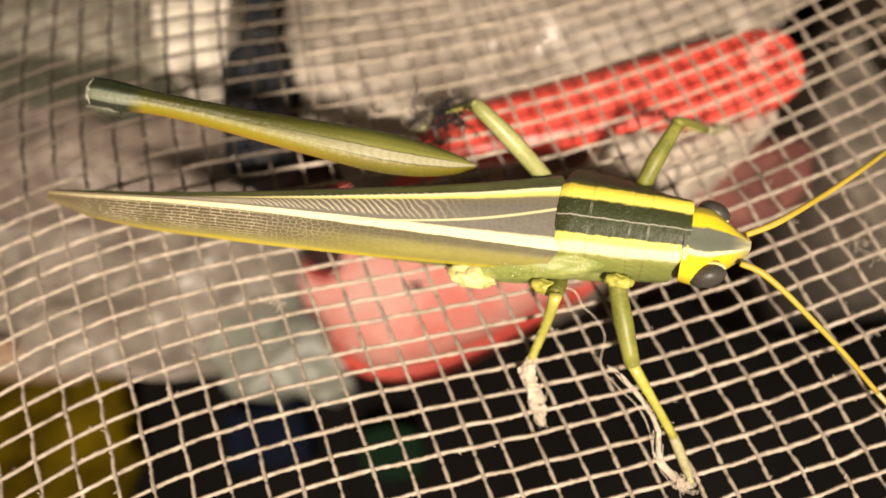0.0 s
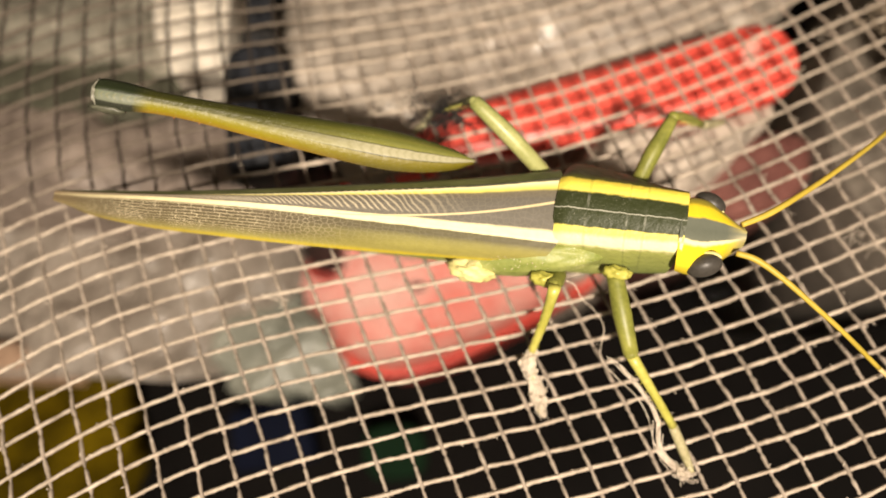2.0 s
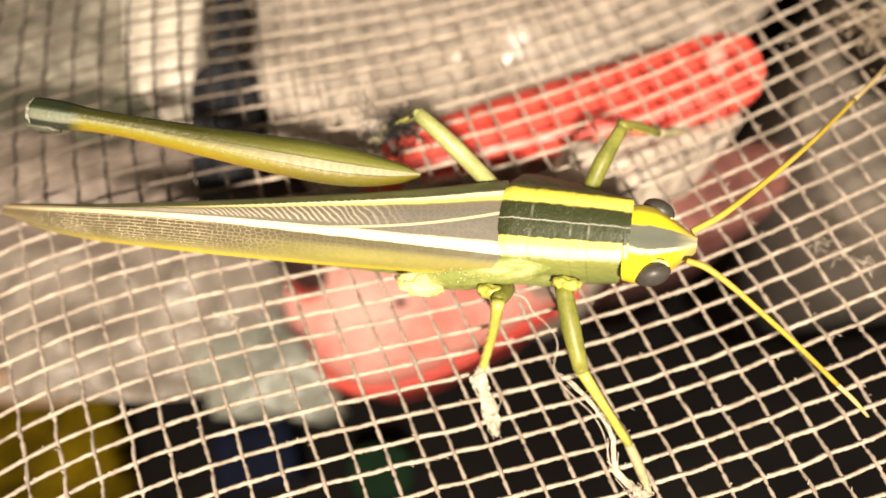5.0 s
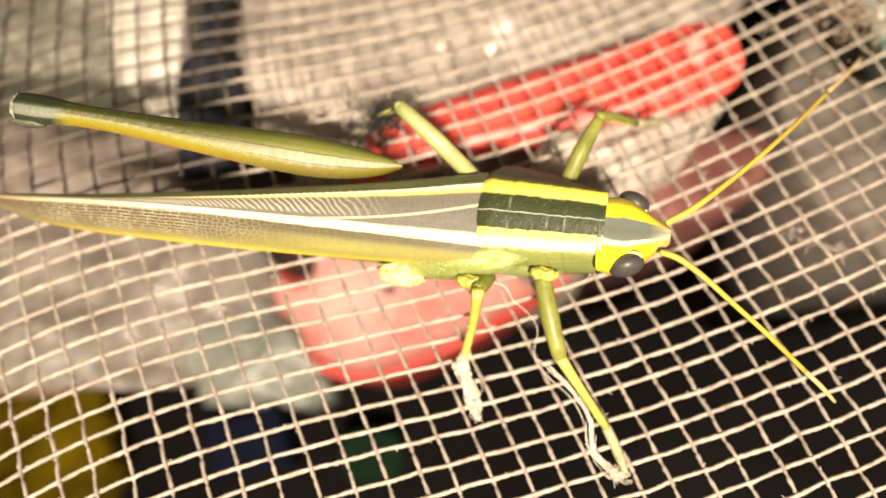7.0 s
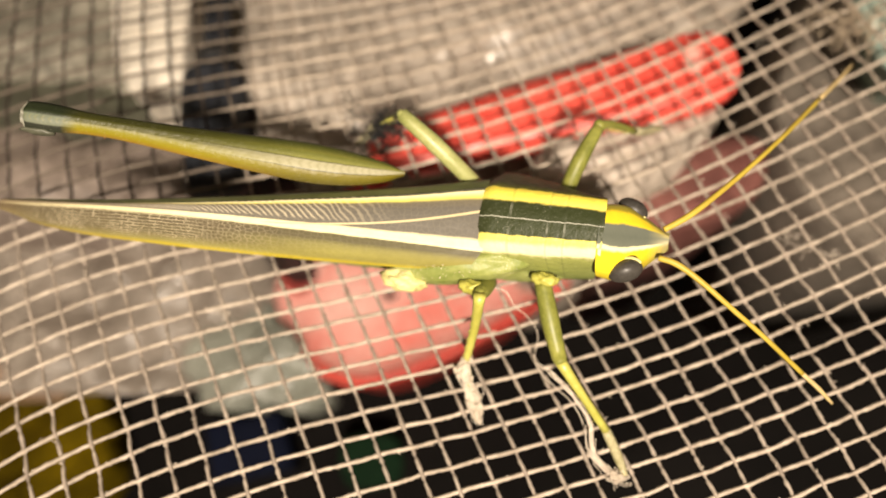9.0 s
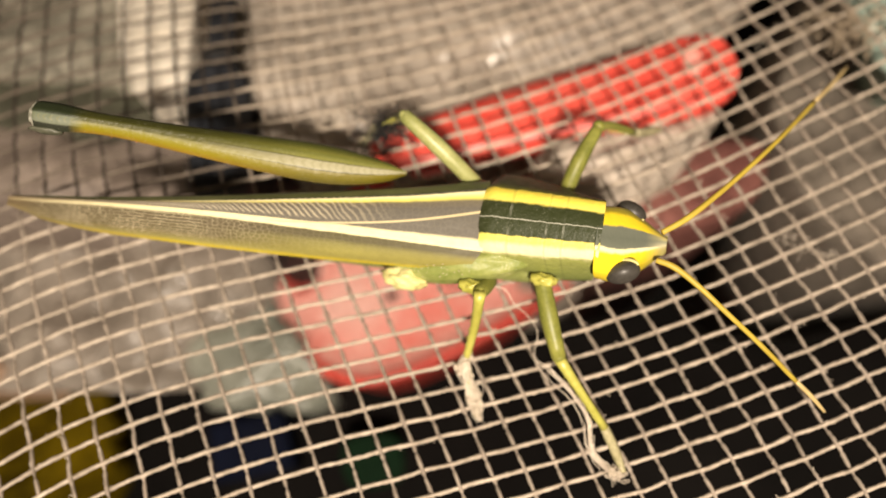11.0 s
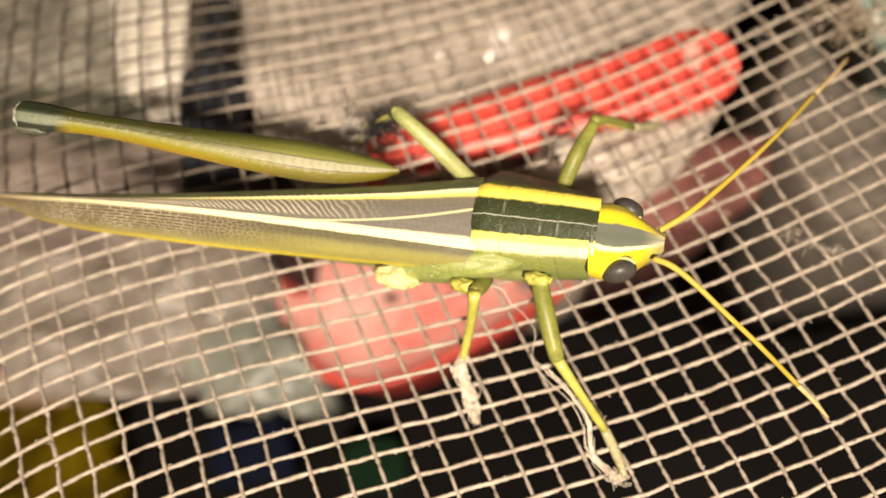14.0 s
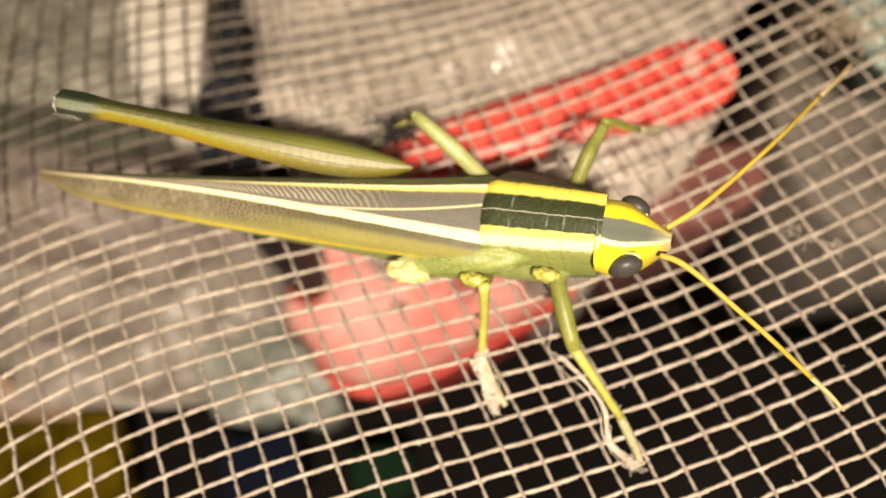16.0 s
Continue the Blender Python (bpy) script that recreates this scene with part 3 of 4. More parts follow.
crumpled("plastic_scrap", "torn scrap of clear grey plastic film", "film",
         [(0.956, 3.104, -0.700), (1.167, 3.573, -0.700), (2.023, 3.787, -0.700), (3.163, 4.114, -0.700), (3.317, 3.845, -0.700), (2.360, 3.305, -0.700), (1.640, 2.958, -0.700)], -0.7, M_SCRAP, 0.12, 9, 0.9, 0.08, folds=(flap_at((1.930, 3.454, -0.700), 0.5, 0.12, 0.4),))

crumpled("cloth", "dark olive rag pushed among the rubbish", "cloth",
         [(-9.539, 6.479, -2.200), (-5.967, 6.296, -2.200), (-4.705, 5.847, -2.200), (-3.652, 4.732, -2.200), (-5.570, 4.566, -2.200), (-8.972, 4.900, -2.200)], -2.2, M_RAG, 0.3, 15, 0.8)

# white card box, black squeeze bottle and green-grey papers at the far corner
t, c = solid("card_box", "cream white cardboard box among the rubbish", "box",
             [(-4.90, 7.633, -1.200), (-3.56, 7.587, -1.200), (-3.44, 5.259, -1.200), (-3.42, 4.72, -1.200), (-4.05, 4.68, -1.200), (-4.40, 5.280, -1.200)], FLOOR_Z, -1.2, M_WHITE, "body", 0.06)
org = (c[0], c[1], FLOOR_Z)
flap = np.array([(-4.75, 7.463, -1.100), (-3.62, 7.423, -1.100), (-3.54, 5.646, -1.100), (-4.36, 5.630, -1.100)])[:, :2]
part("flap", as_mesh("flap", *slab(flap, -1.196, -1.15, 0.02, 3)[:2], M_WHITE, True, None, org), t, "closed card flap")
crumpled("paper", "crumpled sage green speckled paper", "paper",
         [(-9.495, 8.470, -1.600), (-5.089, 8.324, -1.600), (-4.452, 5.206, -1.600), (-5.422, 5.512, -1.600), (-8.508, 5.669, -1.600)], -1.7, M_SAGE, 0.5, 12, 0.7)


def bottle():
    base, shoulder, neck, tip = (np.array(p) for p in ((-2.68, 3.20, -1.150), (-2.95, 4.86, -1.150), (-2.95, 5.07, -1.150), (-3.08, 6.40, -1.150)))
    c = (base + shoulder) / 2
    t = thing("squeeze_bottle", "black plastic bottle with a narrow neck lying down", "bottle", (c[0], c[1], -1.55))
    d = shoulder - base
    body = [base + d * s for s in (0, 0.06, 0.5, 0.85, 0.97, 1.06)]
    org = (c[0], c[1], -1.55)
    part("body", as_mesh("body", *tube(body, [0.3, 0.40, 0.42, 0.41, 0.38, 0.18], 20, 4)[:2], M_INK, True, None, org), t)
    part("neck", as_mesh("neck", *tube([neck, (neck + tip) / 2, tip], [0.18, 0.18, 0.17], 14, 4)[:2], M_INK, True, None, org), t)
    ring = [neck + (tip - neck) * s for s in (0.0, 0.06, 0.12)]
    part("collar", as_mesh("collar", *tube(ring, [0.24, 0.26, 0.24], 16, 2)[:2], M_BLACK, True, None, org), t)


bottle()
solid("block", "low dark block that the bottle lies on", "block", blob([(-3.3, 5.05), (-2.65, 5.05), (-2.42, 3.9), (-2.45, 3.3), (-2.95, 3.3), (-3.25, 3.9)]), FLOOR_Z, -1.5, M_BLACK, "body", 0.1)


# red plastic scoop: straight handle close under the net, oval pan deeper
def scoop():
    c = np.array((-0.264, 3.425))
    org = (c[0], c[1], FLOOR_Z)
    t = thing("scoop", "red plastic scoop with a straight handle, scuffed and wet", "scoop", org)
    pan = blob([(-3.66, 3.68), (-3.63, 4.14), (-2.85, 4.79), (-1.59, 5.13), (0.11, 5.11), (1.76, 4.52), (2.27, 3.66), (1.94, 3.03), (1.08, 2.51), (0.10, 1.98), (-0.71, 1.61), (-1.42, 1.45), (-1.95, 1.53), (-2.55, 1.87), (-3.04, 2.34), (-3.43, 2.96)], 6)
    m = pan.mean(0)
    rings = []
    for s, z in ((0.8, FLOOR_Z), (0.97, -5.3), (1.0, -5.16), (0.995, -5.06), (0.975, -5.0), (0.93, -5.02), (0.89, -5.12), (0.84, -5.3), (0.6, -5.42), (0.3, -5.45), (0.05, -5.46)):
        q = m + (pan - m) * s
        rings.append([(x, y, z) for x, y in q])
    v, f, _ = loft(np.array(rings[:7]), 1, 1, True)
    part("rim", as_mesh("rim", v, f, M_RED, True, None, org), t, "bright red raised rim")
    v, f, _ = loft(np.array(rings[6:]), 1, 1, True)
    part("pan", as_mesh("pan", v, f, M_SCUFF, True, None, org), t, "scuffed pinkish red pan")
    rnd = random.Random(5)
    beads = [as_mesh("droplet", *ball((0, 0, 0), (1, 1, 0.6), None, 5, 8)[:2], M_WET)]
    for _ in range(110):
        w, q = rnd.uniform(0, 6.28), 0.8 * math.sqrt(rnd.random())
        e = pan[int(w / 6.2832 * len(pan)) % len(pan)]
        c2 = m + (e - m) * q
        bead = part("droplet", beads[0], t)
        bead.location = Vector((c2[0] - org[0], c2[1] - org[1], -5.43 - org[2])) * U
        bead.scale = (rnd.uniform(0.012, 0.035),) * 3
    # Thin slab on the pan floor, its dark red standing in for shade.
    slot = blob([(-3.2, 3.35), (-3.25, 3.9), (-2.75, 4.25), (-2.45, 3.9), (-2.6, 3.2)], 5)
    part("slot", as_mesh("slot", *slab(slot, -5.5, -5.32, 0.05, 3)[:2], M_DEEPRED, True, None, org), t, "dark red patch painted as shade in the pan")
    a, b = np.array((-0.614, 3.657, -0.850)), np.array((3.207, 4.468, -0.350))
    d = (b - a) / np.linalg.norm(b - a)
    side = np.array((-d[1], d[0], 0))
    side = side / np.linalg.norm(side)
    ln = np.linalg.norm(b - a)
    secs = []
    for s, w, h in ((-0.06, 0.12, 0.10), (0.0, 0.28, 0.2), (0.15, 0.35, 0.24), (0.5, 0.43, 0.24), (0.85, 0.50, 0.24), (0.95, 0.49, 0.22), (1.01, 0.40, 0.16), (1.035, 0.18, 0.06)):
        p = a + d * ln * s
        ring = []
        for k in range(16):
            g = 2 * math.pi * k / 16
            cx, cz = math.cos(g), math.sin(g)
            cx, cz = math.copysign(abs(cx) ** 0.55, cx), math.copysign(abs(cz) ** 0.55, cz)
            ring.append(p + side * w * cx + np.array((0, 0, h * cz - h)))
        secs.append(ring)
    v, f, _ = loft(secs, 3, 1, True, True)
    part("handle", as_mesh("handle", v, f, M_RED, True, None, org), t)
    worn = blob([(2.78, 4.36), (2.80, 4.58), (3.0, 4.62), (2.98, 4.42), (2.90, 4.28)], 5)
    part("scuff", as_mesh("scuff", *slab(worn, -0.5, -0.362, 0.03, 3)[:2], M_SCUFF, True, None, org), t, "pale worn patch near the end of the handle")
    neck = [a + d * 0.2 + np.array((0, 0, -0.25)), a - d * 0.5 + np.array((0, -0.1, -0.9)), np.array((m[0] + 0.6, m[1] + 1.3, -3.4)), np.array((m[0] + 0.4, m[1] + 1.1, -5.45))]
    part("neck", as_mesh("neck", *tube(neck, [0.2, 0.24, 0.3, 0.35], 14, 5)[:2], M_RED, True, None, org), t)


scoop()
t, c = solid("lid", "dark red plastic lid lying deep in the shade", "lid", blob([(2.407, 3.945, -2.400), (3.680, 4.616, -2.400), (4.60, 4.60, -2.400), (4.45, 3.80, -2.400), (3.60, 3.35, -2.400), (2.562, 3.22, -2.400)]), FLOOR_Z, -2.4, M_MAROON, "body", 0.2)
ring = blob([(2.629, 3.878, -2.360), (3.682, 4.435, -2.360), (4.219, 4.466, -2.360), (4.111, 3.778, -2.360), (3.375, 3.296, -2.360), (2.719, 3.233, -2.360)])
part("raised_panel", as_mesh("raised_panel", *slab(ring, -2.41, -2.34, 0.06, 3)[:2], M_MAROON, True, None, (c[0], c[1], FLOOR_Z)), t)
solid("board", "dusty brown board leaning under the net", "board", [(4.63, 4.47), (4.58, 4.90), (5.25, 6.42), (6.2, 8.41), (8.58, 8.33), (8.0, 2.51), (5.67, 2.51), (5.21, 2.90), (4.87, 3.29), (4.64, 3.95)], FLOOR_Z, -2.0, M_BROWN, "body", 0.1)
crumpled("cloth", "mustard yellow cloth bunched on the bottom", "cloth", [(-11.542, 1.623, -6.400), (-7.898, 1.639, -6.400), (-6.521, 1.484, -6.400), (-6.470, 0.700, -6.400), (-6.062, 0.006, -6.400), (-6.446, -1.400, -6.400), (-10.458, -1.456, -6.400)], -6.5, M_YELLOW, 0.35, 21, 0.8)
crumpled("paper", "peach coloured scrap of paper", "paper", [(-9.648, 1.783, -4.300), (-7.155, 1.790, -4.300), (-6.941, 1.335, -4.300), (-9.439, 1.189, -4.300)], -4.2, M_PEACH, 0.1, 31, 0.8)
crumpled("bottle_shard", "pale green translucent plastic piece with creases", "plastic", blob([(-4.443, 2.684, -4.800), (-3.570, 3.303, -4.800), (-2.623, 2.385, -4.800), (-2.013, 1.430, -4.800), (-2.448, 1.018, -4.800), (-3.301, 1.104, -4.800), (-3.842, 0.920, -4.800), (-4.486, 1.702, -4.800)]), -4.9, M_PALEGREEN, 0.3, 41, 0.9, folds=(flap_at((-3.324, 2.089, -4.800), 0.5, 0.18, 0.8),))
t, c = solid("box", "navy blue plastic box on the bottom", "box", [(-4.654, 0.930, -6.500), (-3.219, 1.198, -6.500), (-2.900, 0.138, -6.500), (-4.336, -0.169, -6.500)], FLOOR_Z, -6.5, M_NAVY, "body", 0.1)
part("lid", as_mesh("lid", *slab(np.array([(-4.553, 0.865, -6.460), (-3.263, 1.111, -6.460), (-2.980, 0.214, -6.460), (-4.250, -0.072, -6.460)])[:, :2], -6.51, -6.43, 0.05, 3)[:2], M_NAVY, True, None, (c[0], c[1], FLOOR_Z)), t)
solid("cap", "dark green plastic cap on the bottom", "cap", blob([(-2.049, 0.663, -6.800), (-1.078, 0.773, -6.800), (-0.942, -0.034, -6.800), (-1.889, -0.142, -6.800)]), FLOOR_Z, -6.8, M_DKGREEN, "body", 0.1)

# ---- the grasshopper ----
PIVOT = (1.0, 2.0, 0.0)
hopper = thing("grasshopper", "green grasshopper with yellow stripes clinging to the net", "grasshopper", PIVOT)


def limb(name, mesh_parts, mat, label="", parent=None):
    v, f, uv = mesh_parts
    return part(name, as_mesh(name, v, f, mat, True, uv, PIVOT), parent or hopper, label)


REAR, FRONT, SNOUT = (np.array(p) for p in ((0.400, 1.925, 1.080), (1.297, 1.715, 1.320), (1.868, 1.735, 1.000)))
AX = (FRONT - REAR) / np.linalg.norm(FRONT - REAR)
LEFT = np.cross((0, 0, 1.0), AX)
LEFT = LEFT / np.linalg.norm(LEFT)
UPV = np.cross(AX, LEFT)
ROLL = math.radians(13)   # the back leans towards the near side
LEFT, UPV = LEFT * math.cos(ROLL) + UPV * math.sin(ROLL), UPV * math.cos(ROLL) - LEFT * math.sin(ROLL)

M_PRON = banded("green_yellow_pronotum", [(0.0, LEAF), (0.20, LEAF), (0.295, OLIVE), (0.309, CREAM), (0.345, (0.80, 0.70, 0.32)), (0.365, LEMON), (0.392, LEMON), (0.402, BOTTLE), (0.495, BOTTLE), (0.4985, (0.52, 0.52, 0.44)), (0.503, BOTTLE), (0.60, BOTTLE), (0.615, (0.70, 0.60, 0.11)), (0.65, (0.68, 0.56, 0.075)), (0.68, (0.66, 0.54, 0.07)), (0.69, (0.11, 0.11, 0.02)), (0.72, BOTTLE), (1.0, LEAF)], 0.5, 0.022, groove=(0.40, 0.58, 0.68), spec=0.3, relief=0.9, dust=0.12, chalk=(0.40, 0.60))
GOLD = (0.66, 0.51, 0.02)
M_HEAD = banded("yellow_grey_head", [(0.0, LEAF), (0.17, OLIVE), (0.20, (0.50, 0.40, 0.02)), (0.29, (0.55, 0.43, 0.02)), (0.31, GOLD), (0.39, GOLD), (0.405, CREAM), (0.42, CREAM), (0.432, (0.12, 0.13, 0.10)), (0.5, (0.10, 0.11, 0.085)), (0.575, (0.12, 0.13, 0.10)), (0.588, GOLD), (0.645, GOLD), (0.665, (0.26, 0.21, 0.02)), (0.80, OLIVE), (1.0, LEAF)], 0.42, 0.02, later=[(0.0, LEAF), (0.36, (0.42, 0.36, 0.13)), (0.43, (0.46, 0.42, 0.26)), (0.5, (0.22, 0.22, 0.15)), (0.58, (0.42, 0.36, 0.13)), (1.0, LEAF)], turn=(0.58, 0.84))


def section(p, w, scale_z=1.0, drop=0.68, belly=0.76, flare=1.0, far=1.3):
    """Half-open ring round the body: belly, flank, outer and inner edge of the stripes, keel, and back."""
    half = [(0.0, -belly), (0.20, -belly * 0.96), (0.38 * flare, -drop), (0.275, -0.085), (0.13, -0.008)]
    full = [(-x, z) for x, z in half] + [(0.0, 0.016)] + [(x * (far if z < -0.3 else 1.0), z * (0.8 if z < -0.3 else 1.0)) for x, z in reversed(half)]
    return [p + LEFT * x * w + UPV * z * scale_z for x, z in full]


def pronotum():
    ln = np.linalg.norm(FRONT - REAR)
    rings = []
    for s, w, zs in ((-0.02, 0.99, 1.0), (0.02, 1.02, 1.0), (0.08, 1.02, 1.0), (0.2, 1.0, 1.0), (0.45, 0.97, 1.0), (0.62, 0.94, 0.99), (0.8, 0.90, 0.98), (0.97, 0.86, 0.95), (1.0, 0.84, 0.93)):
        slant = 0.15 * max(0.0, s - 0.5) / 0.5
        ring = section(REAR + AX * ln * s - UPV * max(0.0, 0.06 - s) * 0.45, w, zs, far=1.3 - 0.5 * max(0.0, s - 0.3))
        rings.append([q + AX * slant * float(np.dot(q - REAR - AX * ln * s, UPV)) for q in ring])
    limb("pronotum", loft(rings, 2, 4), M_PRON, "dark green saddle with two lemon yellow stripes")


pronotum()


ANTENNAE = []


def head():
    d = SNOUT - FRONT
    rings = []
    for s, w, drop in ((-0.08, 0.80, 0.60), (0.12, 0.86, 0.64), (0.32, 0.84, 0.68), (0.55, 0.66, 0.66), (0.78, 0.43, 0.48), (0.93, 0.29, 0.30), (1.0, 0.22, 0.18)):
        p = FRONT + d * s - UPV * 0.02 - LEFT * 0.055 * (1 - max(0.0, s))   # the crown leans to the near side
        half = [(0.0, -drop), (0.16, -drop * 0.95), (0.30, -drop * 0.55), (0.28, -0.12), (0.13 + 0.02 * s, -0.012)]
        cheek = 1.0 + 0.14 * (1 - max(0.0, s))
        full = [(-x * (cheek if x > 0.2 else 1.0), z) for x, z in half] + [(0.0, 0.0)] + [(x * (1.0 + 0.1 * (1 - max(0.0, s)) if x > 0.2 else 1.0), z) for x, z in reversed(half)]
        rings.append([p + LEFT * x * w + UPV * z for x, z in full])
    limb("head", loft(rings, 3, 4), M_HEAD, "yellow head with a grey crown")
    turn = Matrix((AX, LEFT, UPV)).transposed()
    for p, size in (((1.610, 1.988, 1.010), 0.88), ((1.490, 1.466, 1.040), 0.95)):
        lean = Matrix.Rotation(math.radians(-24 if p[1] > 1.74 else 24), 3, Vector(UPV))
        eye_ball = limb("eye", ball(p, (0.142 * size, 0.092 * size, 0.13 * size), lean @ turn, 18, 26), M_EYE, "smoky grey bulging eye")
        inward = -1 if p[1] > 1.74 else 1
        arc = [Vector(p) + lean @ turn @ (Vector((0.137 * math.cos(g), inward * 0.089 * math.sin(g), 0.05)) * size) for g in (0.15, 0.5, 0.9, 1.3, 1.65)]
        limb("eye_rim", tube(arc, [0.008, 0.015, 0.017, 0.014, 0.006], 8, 3), M_STUMP, "pale cream rim", eye_ball)
    for side, pts in ((1, ((1.839, 1.816, 1.000), (2.032, 1.930, 1.030), (2.265, 2.122, 1.030), (2.537, 2.370, 1.000), (2.919, 2.749, 0.900), (3.412, 3.283, 0.680))),
                      (-1, ((1.775, 1.589, 0.980), (1.902, 1.516, 1.000), (2.066, 1.366, 0.980), (2.286, 1.156, 0.900), (2.552, 0.944, 0.750), (2.885, 0.683, 0.520)))):
        root = np.array(pts[0])
        ant = limb("antenna", tube(pts, [0.024, 0.026, 0.023, 0.021, 0.020, 0.019], 8, 8), M_ANT, "bright yellow antenna")
        last = np.array(pts[-1])
        end = np.array((3.995, 3.926, 0.350) if side == 1 else (3.176, 0.456, 0.300))
        limb("tip", tube([last, (last + end) / 2 + (0.01, 0, 0), end], [0.019, 0.019, 0.012], 8, 4), M_ANTTIP, "tan antenna tip", ant)
        ANTENNAE.append((ant, (Vector(root) - Vector(PIVOT)) * U))


head()


WINGS = []


def body_under():
    rings = []
    for s, w, h in ((0.86, 0.4, 0.08), (0.76, 0.68, 0.22), (0.45, 0.88, 0.34), (0.0, 0.95, 0.38), (-0.6, 0.9, 0.36), (-1.1, 0.8, 0.34), (-1.8, 0.62, 0.30), (-2.6, 0.45, 0.25), (-3.2, 0.28, 0.18), (-3.5, 0.08, 0.08)):
        p = REAR + AX * s * (1 if s > 0 else 0) + (np.array(WING_DIR) * -s if s < 0 else 0) + np.array((0, 0, -0.62 - 0.03 * min(0, s)))
        rings.append([p + LEFT * 0.30 * w * math.cos(g) + np.array((0, 0, h * math.sin(g))) for g in np.linspace(0, 2 * math.pi, 13)[:-1]])
    WINGS.append(limb("abdomen", loft(rings, 3, 2, True, True), M_FLANK, "olive green abdomen under the wings"))


TIP = np.array((-3.807, 2.145, 0.720))
WING_DIR = tuple((TIP - REAR) / np.linalg.norm(TIP - REAR))
body_under()

# stations along the wings: keel side edge, stripe edge and lower edge
EDGE_T = [(0.471, 2.181, 1.050), (-0.295, 2.088, 1.080), (-1.140, 2.045, 1.060), (-1.862, 2.024, 1.030), (-2.323, 2.025, 1.000), (-2.916, 2.054, 0.920), (-3.467, 2.118, 0.800), (-3.791, 2.161, 0.720)]
EDGE_C = [(0.424, 1.672, 0.980), (-0.291, 1.731, 1.050), (-1.125, 1.827, 1.050), (-1.851, 1.914, 1.020), (-2.322, 1.966, 0.990), (-2.911, 2.029, 0.920), (-3.461, 2.093, 0.800), (-3.820, 2.140, 0.720)]
EDGE_L = [(0.235, 1.566, 0.750), (-0.285, 1.589, 0.750), (-1.157, 1.649, 0.750), (-1.908, 1.718, 0.740), (-2.386, 1.771, 0.730), (-2.974, 1.846, 0.710), (-3.486, 1.957, 0.700), (-3.776, 2.087, 0.700)]
EDGE_T, EDGE_C, EDGE_L = np.array(EDGE_T), np.array(EDGE_C), np.array(EDGE_L)
M_SIDE = wing_material("olive_veined_wing_side", [(0.0, (0.50, 0.40, 0.025)), (0.09, (0.50, 0.40, 0.035)), (0.19, (0.36, 0.32, 0.08)), (0.45, (0.30, 0.27, 0.075)), (0.66, (0.21, 0.19, 0.06)), (0.78, (0.085, 0.073, 0.03)), (0.905, (0.085, 0.073, 0.03)), (0.94, CREAM), (1.0, CREAM)],
                       (105, 12, 140, 14, 0.30), [(0.05, (0.0,) * 3), (0.30, (0.06,) * 3), (0.42, (0.5,) * 3), (0.50, (0.8,) * 3), (0.74, (0.8,) * 3), (0.94, (0.10,) * 3)], 0.80, smoky=0.9)
M_TOP = wing_material("smoky_veined_wing_top", [(0.0, CREAM), (0.10, CREAM), (0.15, SMOKE), (0.60, SMOKE), (0.76, (0.14, 0.12, 0.08)), (0.83, LEMON), (0.94, CREAM), (0.97, (0.05, 0.05, 0.03)), (1.0, (0.05, 0.05, 0.03))],
                      (110, 11, 150, 9, 0.75), [(0.0, (0.02,) * 3), (0.25, (0.06,) * 3), (0.9, (0.18,) * 3)], 0.78, 0.48, fork=True)


def wings():
    mid = EDGE_C * 0.45 + EDGE_T * 0.55 + np.array((0, 0, 0.02))
    bulge = (EDGE_C + EDGE_L) / 2 + np.array((0, -0.05, 0.03))
    near = limb("forewing", loft([[l, b, c] for l, b, c in zip(EDGE_L, bulge, EDGE_C)], 6, 8), M_SIDE, "olive leathery wing with pale net veins")
    limb("top_field", loft([[c, m, t] for c, m, t in zip(EDGE_C, mid, EDGE_T)], 6, 8), M_TOP, "smoky grey field between cream and yellow stripes", near)
    WINGS.append(near)
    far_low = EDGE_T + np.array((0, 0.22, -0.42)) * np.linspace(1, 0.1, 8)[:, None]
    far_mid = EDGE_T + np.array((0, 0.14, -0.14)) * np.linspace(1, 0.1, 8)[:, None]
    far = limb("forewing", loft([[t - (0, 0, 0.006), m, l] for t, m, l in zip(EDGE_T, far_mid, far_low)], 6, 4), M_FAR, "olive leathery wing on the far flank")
    WINGS.append(far)


wings()


HIND = []


